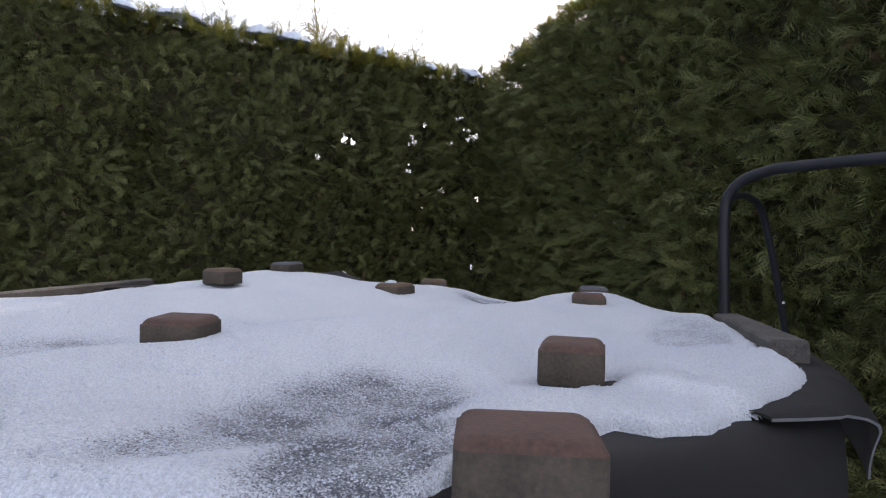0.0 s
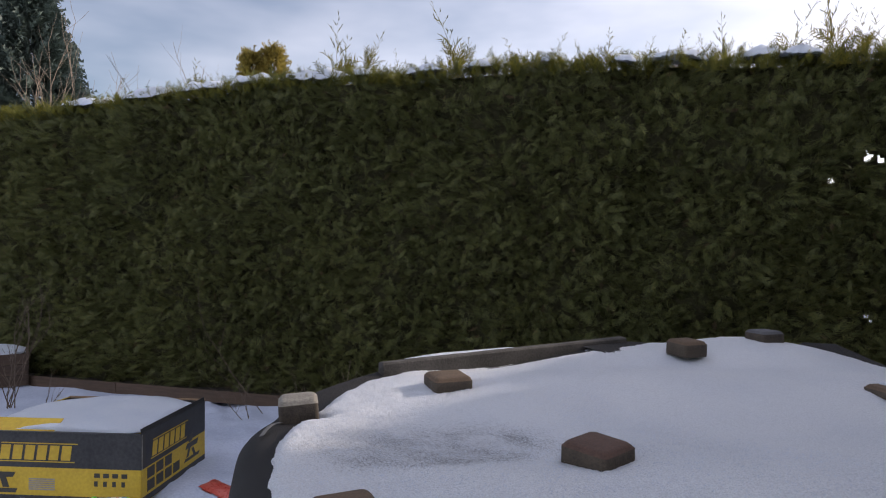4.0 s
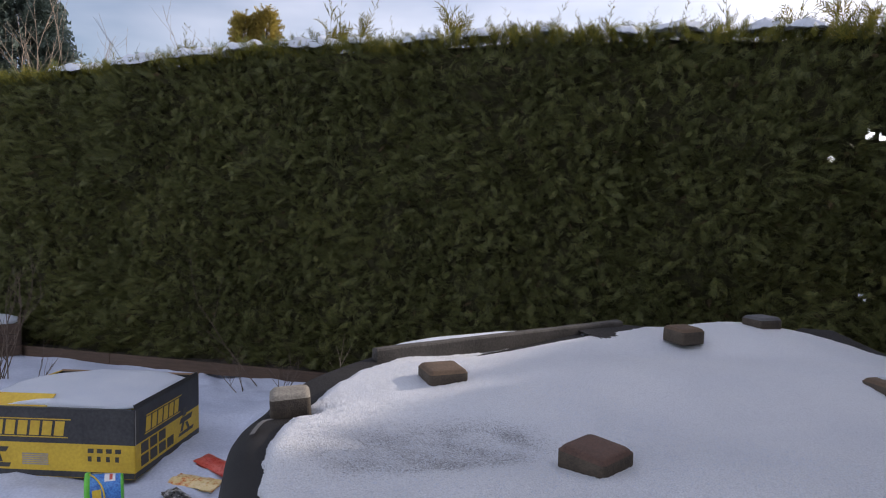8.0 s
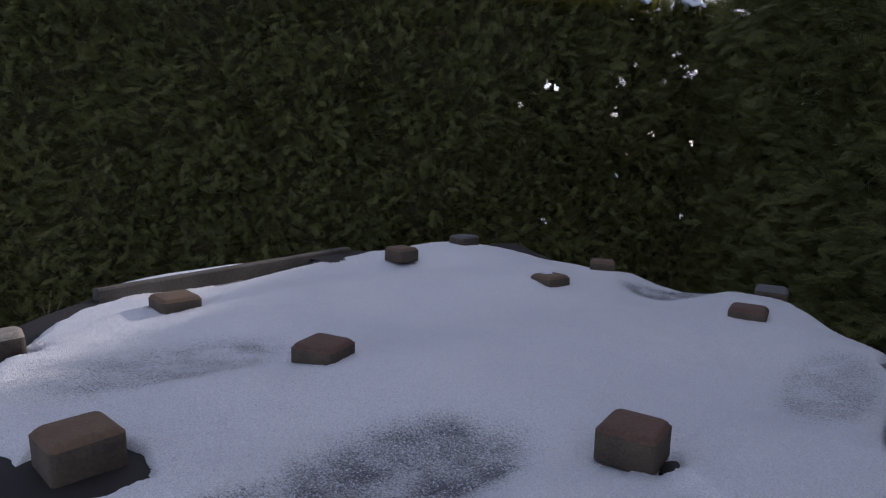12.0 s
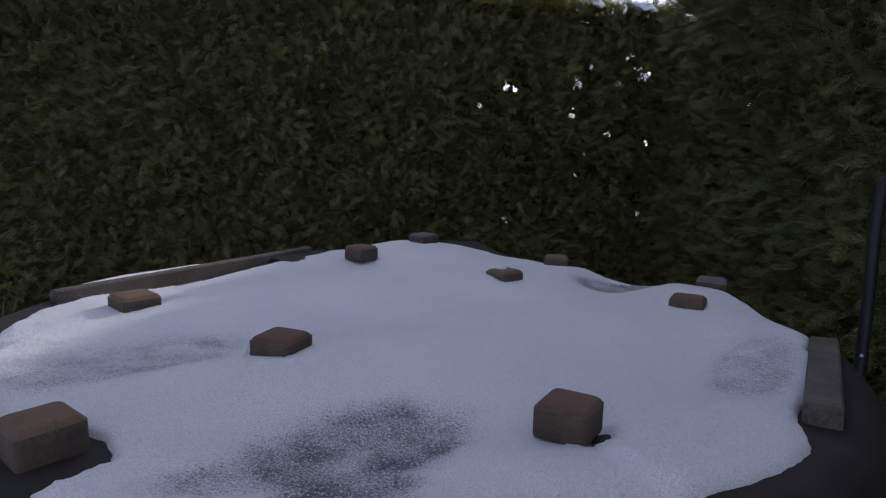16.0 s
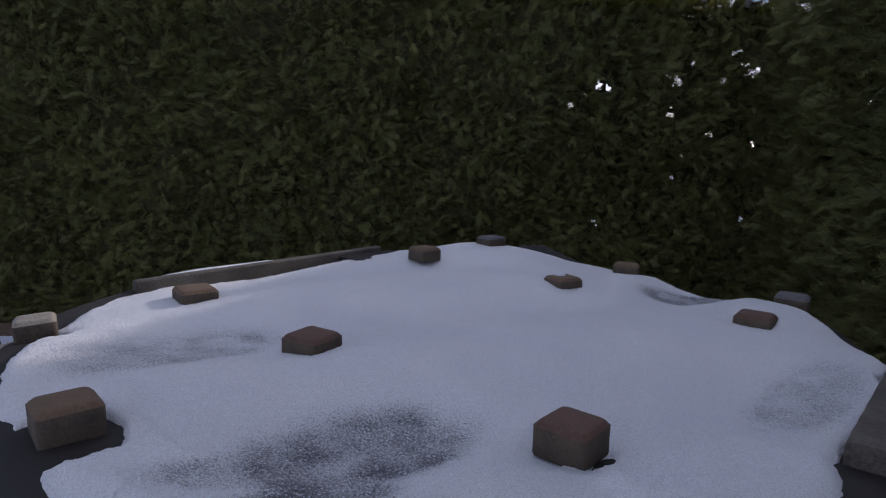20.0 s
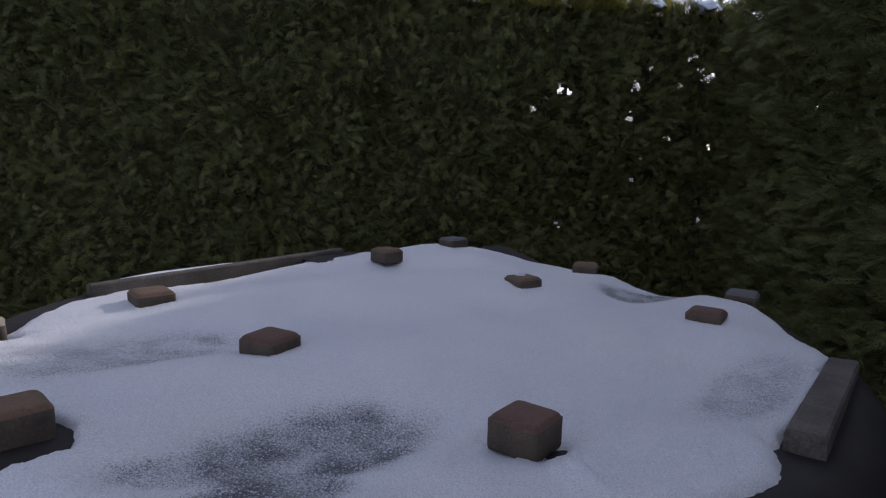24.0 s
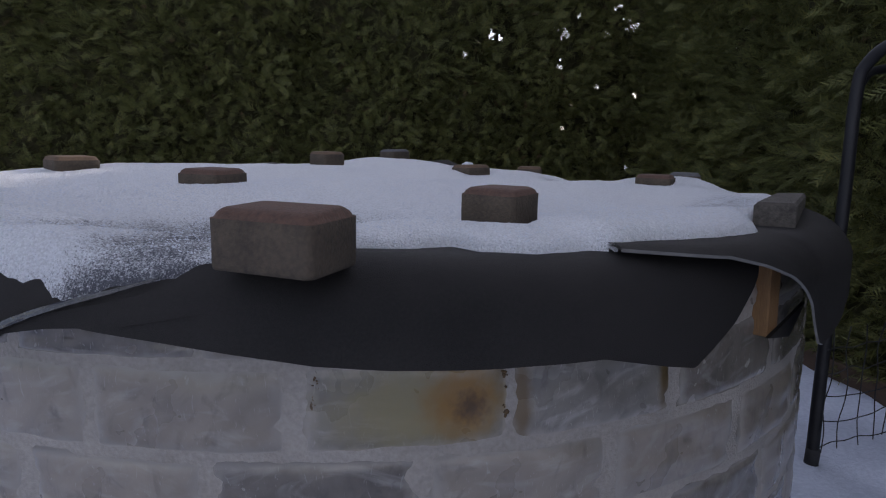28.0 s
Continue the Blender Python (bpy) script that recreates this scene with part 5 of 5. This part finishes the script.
kerb("kerb_stone", (0.668, 1.195, 1.043), (0.812, 1.790, 1.026), 0.068, 0.074, "grey concrete kerb stone with a rough broken end on felt")
kerb("kerb_stone", (-1.530, 1.445, 1.078), (-1.240, 2.600, 1.090), 0.045, 0.06, "long thin grey kerb stone with snow behind it")
ob = part("snow_clump", lump_bm(0.34, 0.045, 0.015, 9.0), SNOW, smooth=True, m=pose(-1.50, 1.90, 1.06, 0, 0, 75))
tagged(ob, "strip of snow lying behind the kerb stone", "snow")
# ---- garden goal ----
goal = thing("garden_goal", pose(1.08, 2.44, 0), "black tubular steel garden goal with a net", "goal")
G = Vector((1.08, 2.44, 0))
post_path = smooth_path([Vector(p) - G for p in ((1.08, 2.44, 0.0), (1.10, 2.48, 0.45), (1.135, 2.545, 0.95), (1.15, 2.575, 1.33), (1.175, 2.56, 1.44), (1.25, 2.48, 1.50), (1.42, 2.28, 1.515), (2.2, 1.4, 1.515))], 8)
part("post", tube_bm(post_path, 0.0215, 14), TUBE, goal, smooth=True)
stay_path = smooth_path([Vector(p) - G for p in ((1.155, 2.575, 1.36), (1.21, 2.63, 1.415), (1.33, 2.73, 1.42), (1.43, 2.81, 1.33), (1.55, 2.90, 0.95), (1.66, 2.98, 0.45), (1.75, 3.05, 0.0))], 8)
part("stay", tube_bm(stay_path, 0.016, 12), TUBE, goal, smooth=True)


def bolt(at, way):
    bm = bmesh.new()
    bmesh.ops.create_cone(bm, cap_ends=True, segments=6, radius1=0.007, radius2=0.006, depth=0.008)
    part("bolt", bm, ZINC, goal, "small zinc bolt", m=Matrix.Translation(Vector(at) - G) @ Vector(way).to_track_quat("Z", "Y").to_matrix().to_4x4())


bolt((1.118, 2.503, 0.79), (-0.25, -0.97, 0))
bolt((1.548, 2.872, 0.95), (-0.45, -0.9, 0))
part("foot_cap", tube_bm([(0, 0, -0.01), (0.004, 0, 0.05)], 0.0245, 12), NET, goal, smooth=True)
net = bmesh.new()
nr = random.Random(4)
for k in range(7):         # upright cords
    s = 0.03 + k * 0.11
    base = Vector((1.10 + 0.62 * s, 2.45 + 0.52 * s, 0))
    tube_into(net, smooth_path([base - G + Vector((nr.uniform(-.012, .012), nr.uniform(-.012, .012), z)) for z in (0.03, 0.12, 0.21, 0.30, 0.40, 0.5)], 3), 0.0022, 5)
for k in range(5):         # level cords
    z = 0.05 + k * 0.095
    tube_into(net, smooth_path([Vector((1.10 + 0.62 * s, 2.45 + 0.52 * s, z + nr.uniform(-.012, .012))) - G for s in (0, .09, .18, .27, .36, .45, .54, .63, .72)], 3), 0.0022, 5)
part("net", net, NET, goal, "black knotted net")

# ---- cardboard box ----
BOX_TURN = math.degrees(math.atan2(0.60, -0.53))      # along the short side, away from the near corner
bx = thing("cardboard_box", pose(-3.58, 1.32, 0.0, 0, 0, BOX_TURN), "open black and yellow cardboard tool box full of snow", "box")
LX, LY, LH = 0.80, 1.02, 0.41
SPLIT = 0.20
for nm, mm, ln in (("side_panel", Matrix(), LX), ("side_panel", pose(0, LY, 0), LX), ("side_panel", pose(0, 0, 0, 0, 0, 90), LY), ("side_panel", pose(LX, 0, 0, 0, 0, 90), LY)):
    low = part(nm, box_bm(ln, 0.006, SPLIT, 0.001, (ln / 2, 0, SPLIT / 2)), CARD_YELLOW, bx, "yellow printed card", m=mm)
    bm = box_bm(ln, 0.006, LH - SPLIT, 0.001, (ln / 2, 0, SPLIT + (LH - SPLIT) / 2))
    part("black_band", bm, CARD_BLACK, bx, "black printed card", m=mm)
    bm = box_bm(ln, 0.0075, 0.035, 0.001, (ln / 2, 0, 0.02))
    part("black_foot_band", bm, CARD_BLACK, bx, "black printed card", m=mm)
part("base_panel", box_bm(LX, LY, 0.006, 0.0, (LX / 2, LY / 2, 0.008)), CARD_BROWN, bx)
for mm, ln, col, tilt in ((pose(0, 0, LH, -14, 0, 0), LX, CARD_BLACK, 0), (pose(LX, 0, LH, 80, 0, 90), LY, CARD_BROWN, 0), (pose(0, LY, LH, 80, 0, 0), LX, CARD_YELLOW, 0), (pose(0, 0, LH, -84, 0, 90), LY, CARD_BLACK, 0)):
    part("flap", box_bm(ln - 0.01, 0.005, 0.026, 0.001, (ln / 2, 0, 0.014)), col, bx, m=mm)

part("flap", box_bm(0.46, 0.005, 0.10, 0.001, (LY - 0.26, 0, 0.050)), CARD_YELLOW, bx, "yellow card flap folded in over the snow", m=pose(0, 0, LH, 58, 0, 90))


def bars(parent, face, items, mat, name="print_bar", label=""):
    """Flat printed shapes proud of a panel: along, up, width, height, slant."""
    for u, z, w, h, slant in items:
        bm = bmesh.new()
        q = [bm.verts.new((u + (slant if k in (2, 3) else 0) + (w if k in (1, 2) else 0), -0.0005, z + (h if k in (2, 3) else 0))) for k in range(4)]
        f = bm.faces.new(q)
        r = bmesh.ops.extrude_face_region(bm, geom=[f])
        for v in r["geom"]:
            if isinstance(v, bmesh.types.BMVert):
                v.co.y -= 0.0012
        part(name, bm, mat, parent, label, m=face)


face_a, face_b = pose(0, -0.0032, 0), pose(-0.0032, LY, 0, 0, 0, -90)
logo = [(0.11 + 0.068 * k, 0.245, 0.052, 0.085, 0.012) for k in range(6)] + [(0.10, 0.232, 0.43, 0.006, 0), (0.12, 0.338, 0.43, 0.006, 0)]
bars(bx, face_a, logo, CARD_YELLOW, "logo_bar", "plain yellow logo shapes")
logo_b = [(0.16 + 0.075 * k, 0.245, 0.058, 0.085, 0.012) for k in range(6)] + [(0.15, 0.232, 0.47, 0.006, 0), (0.17, 0.338, 0.47, 0.006, 0)]
bars(bx, face_b, logo_b, CARD_YELLOW, "logo_bar", "plain yellow logo shapes")
bars(bx, face_a, [(0.06 + 0.10 * i, 0.055 + 0.075 * j, 0.08, 0.062, 0) for i in range(4) for j in range(2) if not (i == 3 and j == 1)], INK, "picture_square", "dark printed square")
bars(bx, face_a, [(0.50, 0.07, 0.20, 0.02, 0.02), (0.53, 0.095, 0.03, 0.06, 0.03), (0.63, 0.09, 0.03, 0.05, -0.03), (0.52, 0.15, 0.16, 0.035, 0.02), (0.56, 0.19, 0.05, 0.05, 0.01)], INK, "saw_picture", "dark printed tool picture")
bars(bx, face_b, [(0.74 + 0.055 * i, 0.15, 0.035, 0.026, 0) for i in range(4)] + [(0.74 + 0.055 * i, 0.10, 0.022, 0.03, 0) for i in range(4)], INK, "symbol_bar", "small dark printed symbols")
bars(bx, face_b, [(0.06, 0.05, 0.20, 0.025, 0.01), (0.09, 0.08, 0.04, 0.07, 0.02), (0.18, 0.08, 0.04, 0.06, -0.02), (0.08, 0.14, 0.16, 0.03, 0.02)], INK, "saw_picture", "dark printed tool picture")
bars(bx, face_b, [(0.34, 0.07 + 0.012 * k, 0.16, 0.007, 0) for k in range(6)], INK_GREY, "text_bar", "grey printed text bars")
# flat dark strip painted as slot shade; the panel behind it is closed
bars(bx, face_a, [(0.012, 0.215, 0.030, 0.185, -0.008)], INK, "corner_slot_shade", "dark strip painted as the shade of a slot at the torn box corner")
bars(bx, face_a, [(0.001, 0.20, 0.007, 0.205, 0.0)], INK_GREY, "torn_edge", "pale torn card edge")
snow_bm = lump_bm(LX * 0.47, LY * 0.48, 0.06, 2.2, 0.12, 4)
for v in snow_bm.verts:
    k = max(abs(v.co.x) / (LX * 0.49), abs(v.co.y) / (LY * 0.49), 1e-6)
    v.co.x = max(-LX * 0.49, min(LX * 0.49, v.co.x * 1.30))
    v.co.y = max(-LY * 0.49, min(LY * 0.49, v.co.y * 1.30))
box_snow = part("box_snow", snow_bm, SNOW, smooth=True, m=pose(-3.58, 1.32, 0, 0, 0, BOX_TURN) @ pose(LX / 2, LY / 2, LH - 0.012))
tagged(box_snow, "smooth heap of snow filling the cardboard box", "snow")


# ---- toy bucket and wrappers ----
bucket = thing("toy_bucket", pose(-3.34, 1.09, 0.09, 0, 0, 0), "green toy bucket with blue print lying in the snow", "bucket")
def turned_bm(profile, seg=36):
    bm = bmesh.new()
    rings = [[bm.verts.new((r * math.cos(2 * math.pi * k / seg), r * math.sin(2 * math.pi * k / seg), z)) for k in range(seg)] for r, z in profile]
    for a, b in zip(rings, rings[1:]):
        for k in range(seg):
            bm.faces.new((a[k], a[(k + 1) % seg], b[(k + 1) % seg], b[k]))
    return bm


lie = pose(0, 0, 0, 0, 90, 0) @ pose(0, 0, -0.09)
turn = pose(0, 0, 0, 0, 2, 251) @ lie @ Matrix.Scale(1.0, 4)
part("bucket_wall", turned_bm([(0.0, 0.0), (0.065, 0.0), (0.068, 0.004), (0.092, 0.165), (0.089, 0.165), (0.064, 0.008), (0.0, 0.006)]), GREEN_PLASTIC, bucket, m=turn, smooth=True)
part("printed_sleeve", turned_bm([(0.0705, 0.012), (0.0925, 0.150)]), BLUE_PRINT, bucket, "blue printed sleeve", m=turn, smooth=True)
part("bucket_rim", turned_bm([(0.092, 0.150), (0.101, 0.156), (0.102, 0.172), (0.097, 0.176), (0.088, 0.170)]), GREEN_PLASTIC, bucket, m=turn, smooth=True)


def sleeve_patch(z0, z1, a0, a1, lift):
    """A printed patch that follows the tapered sleeve."""
    bm = bmesh.new()
    rows = [[bm.verts.new(((0.0705 + 0.022 * (z - 0.012) / 0.138 + lift) * math.cos(a), (0.0705 + 0.022 * (z - 0.012) / 0.138 + lift) * math.sin(a), z)) for a in np.linspace(radians(a0), radians(a1), 9)] for z in (z0, (z0 + z1) / 2, z1)]
    for r0, r1 in zip(rows, rows[1:]):
        for k in range(8):
            bm.faces.new((r0[k], r0[k + 1], r1[k + 1], r1[k]))
    return bm


for a in (20, 140, 260):
    part("print_patch", sleeve_patch(0.035, 0.085, a, a + 46, 0.0012), CARD_WHITE, bucket, "white printed patch", m=turn, smooth=True)
    part("print_bar", sleeve_patch(0.048, 0.062, a + 6, a + 40, 0.0024), WRAP_RED, bucket, "red printed bar", m=turn, smooth=True)
    part("print_patch", sleeve_patch(0.100, 0.140, a + 50, a + 95, 0.0012), YELLOW_PLASTIC, bucket, "yellow printed patch", m=turn, smooth=True)
hp = [(0.095 * math.cos(a), 0.095 * math.sin(a), 0.155 - 0.07 * math.sin(a)) for a in (math.pi * k / 10 for k in range(11))]
part("bucket_handle", tube_bm(hp, 0.004, 8), YELLOW_PLASTIC, bucket, "yellow plastic handle", m=turn, smooth=True)


def wrapper(at, size, rz, mat, label, seed):
    """A crumpled foil bag lying in the snow."""
    us, vs = np.linspace(-0.5, 0.5, 18), np.linspace(-0.5, 0.5, 12)
    U, V = np.meshgrid(us, vs, indexing="ij")
    puff = 0.016 * (1 - (2 * U) ** 4) * (1 - (2 * V) ** 2) + 0.006 * fbm(U, V, 6.0, seed, 3)
    top = np.stack([U * size[0] + 0.006 * fbm(U, V, 5.0, seed + 2), V * size[1], puff + 0.006], -1).reshape(-1, 3)
    low = top * (1, 1, 0) + (0, 0, -0.004)
    f = grid_faces(18, 12)
    z = float(ground_z(np.array(at[0]), np.array(at[1]))) + 0.004
    ob = part("snack_wrapper", mesh_np("snack_wrapper", np.concatenate([top, low]), np.concatenate([f, f[:, ::-1] + 216]), mat, True), m=pose(at[0], at[1], z - 0.006, 5, 4, rz))
    tagged(ob, label, "wrapper", "wrappers in the snow")


wrapper((-3.49, 1.76), (0.30, 0.12), 12, WRAP_RED, "crumpled red foil wrapper in the snow", 1.0)
wrapper((-3.40, 1.59), (0.30, 0.13), 36, WRAP_ORANGE, "orange and cream printed foil bag in the snow", 2.0)
wrapper((-3.17, 1.42), (0.28, 0.09), 5, WRAP_BLACK, "crumpled black and white foil wrapper in the snow", 3.0)
wrapper((-3.20, 0.82), (0.30, 0.12), 140, WRAP_BLUE, "blue and green printed foil bag in the snow", 4.0)
wrapper((-3.00, 0.72), (0.26, 0.13), 20, WRAP_BLUE, "torn blue foil bag in the snow", 5.0)
wrapper((-2.78, 1.06), (0.16, 0.09), 55, WRAP_PINK, "magenta and white foil wrapper in the snow", 6.0)


# ---- bare shrubs ----
def branch_into(bm, p, d, length, radius, depth, rnd):
    path, q = [Vector(p)], Vector(d).normalized()
    for _ in range(4):
        q = (q + Vector((rnd.uniform(-.16, .16), rnd.uniform(-.16, .16), rnd.uniform(-.05, .14)))).normalized()
        path.append(path[-1] + q * length / 4)
    tube_into(bm, path, radius, 5, 0.45)
    if depth:
        for k in range(rnd.randint(2, 4)):
            s = path[rnd.randint(1, 4)]
            w = (q + Vector((rnd.uniform(-1, 1), rnd.uniform(-1, 1), rnd.uniform(-.2, .6))) * 0.8).normalized()
            branch_into(bm, s, w, length * rnd.uniform(0.4, 0.65), radius * 0.55, depth - 1, rnd)


def shrub(x, y, z, height, stems, seed, mat, label, lean=(0, 0), depth=2, radius=0.006, spread=0.4):
    rnd = random.Random(seed)
    root = thing("bare_shrub", pose(x, y, z), label, "shrub", "bare shrubs")
    for _ in range(stems):
        bm = bmesh.new()
        branch_into(bm, (rnd.uniform(-.05, .05), rnd.uniform(-.05, .05), -0.02), (lean[0] + rnd.uniform(-spread, spread), lean[1] + rnd.uniform(-spread, spread), 1), height * rnd.uniform(0.6 if stems > 1 else 0.95, 1.0), radius, depth, rnd)
        part("stem", bm, mat, root)


shrub(-4.98, 2.84, 0, 0.95, 1, 3, BARK, "thin leaning bare shrub twig in front of the hedge", (-0.50, -0.42), 1, 0.0048, 0.04)
shrub(-4.45, 2.75, 0, 0.30, 4, 5, BARK, "low bare shrub twigs sticking out of the snow", (0.2, 0), 2, 0.004)
shrub(-4.95, 2.65, 0, 0.32, 3, 8, BARK, "low bare shrub twigs with dry buds in the snow", (-0.6, -0.3), 2, 0.004)
shrub(-4.2, 3.2, 0, 0.42, 2, 9, BARK_PALE, "thin bare shrub twig by the hedge", (-0.1, 0), 1, 0.005)
shrub(-6.72, 1.20, 0, 0.85, 6, 12, BARK, "bare brown many-stemmed shrub in the snow", (-0.1, 0), 2, 0.0055)
shrub(-6.05, 1.30, 0, 0.42, 2, 14, BARK, "low bare shrub twigs in the snow", (0.3, 0.2), 2, 0.004)

planter = thing("wooden_planter", pose(-8.27, 1.22, 0, 0, 0, -10), "brown wooden raised planter with snow on it", "planter")
for nm, mm, ln in (("planter_side", pose(0, -0.4, 0), 0.9), ("planter_side", pose(0, 0.4, 0), 0.9), ("planter_side", pose(-0.45, 0, 0, 0, 0, 90), 0.8), ("planter_side", pose(0.45, 0, 0, 0, 0, 90), 0.8)):
    for k in range(3):
        part("plank", box_bm(ln, 0.03, 0.112, 0.004, (0, 0, 0.057 + 0.116 * k)), BOARD, planter, m=mm)
ob = part("snow_clump", lump_bm(0.48, 0.42, 0.07, 6.0, 0.1), SNOW, smooth=True, m=pose(-8.27, 1.22, 0.325, 0, 0, -10))
tagged(ob, "snow filling the wooden planter", "snow")


# ---- beyond the hedge ----
def conifer(name, x, y, height, width, mat, label, seed, n, size, blunt=0.25):
    rng = np.random.RandomState(seed)
    root = thing(name, pose(x, y, 0), label, "tree")
    part("trunk", tube_bm([(0, 0, -0.05), (0.02, 0, height * 0.5), (0, 0, height * 0.97)], 0.09, 8, 0.15), BARK, root)
    h = rng.uniform(0.25, 1.0, n) ** 0.9
    ang = rng.uniform(0, 2 * math.pi, n)
    tiers = 0.75 + 0.25 * np.abs(np.sin(h * 26 + 2 * np.sin(ang * 3)))
    r = width * ((1 - h) * (1 - blunt) + blunt * np.sqrt(np.clip(1 - h, 0, 1))) * tiers * rng.uniform(0.55, 1.05, n)
    pos = np.stack([r * np.cos(ang), r * np.sin(ang), h * height], 1)
    tip = np.stack([np.cos(ang), np.sin(ang), rng.uniform(-0.2, 0.7, n)], 1)
    v, f = scatter(pos, tip, rng.normal(0, 1, (n, 3)), rng.uniform(*size, n), rng)
    part("crown", mesh_np("crown", v, f, mat), parent=root)


conifer("spruce_tree", -15.2, 2.9, 6.8, 2.3, LEAF_BLUE, "blue-green spruce tree beyond the hedge", 31, 6000, (0.28, 0.50))
conifer("golden_thuja", -10.08, 5.33, 4.95, 0.44, LEAF_GOLD, "golden-yellow columnar thuja beyond the hedge", 32, 2600, (0.12, 0.24), 0.8)
conifer("golden_thuja", -9.82, 5.61, 5.05, 0.44, LEAF_GOLD, "golden-yellow columnar thuja beyond the hedge", 33, 2600, (0.12, 0.24), 0.8)
shrub(-11.4, 2.5, 2.2, 2.0, 7, 21, BARK_PALE, "tall bare pale shrub beyond the hedge", (0, 0), 2, 0.012)
shrub(-11.0, 3.4, 2.2, 1.9, 6, 22, BARK_PALE, "tall bare pale shrub beyond the hedge", (0, 0), 2, 0.010)
shrub(-10.6, 4.2, 2.2, 1.7, 5, 23, BARK, "tall bare shrub beyond the hedge", (0, 0), 2, 0.010)
shrub(-10.5, 4.35, 2.3, 1.9, 6, 24, BARK_PALE, "tall bare pale shrub beyond the hedge", (0, 0), 2, 0.009)
shrub(-10.25, 4.85, 2.3, 1.9, 5, 25, BARK_PALE, "tall bare pale shrub beyond the hedge", (0, 0), 2, 0.009)
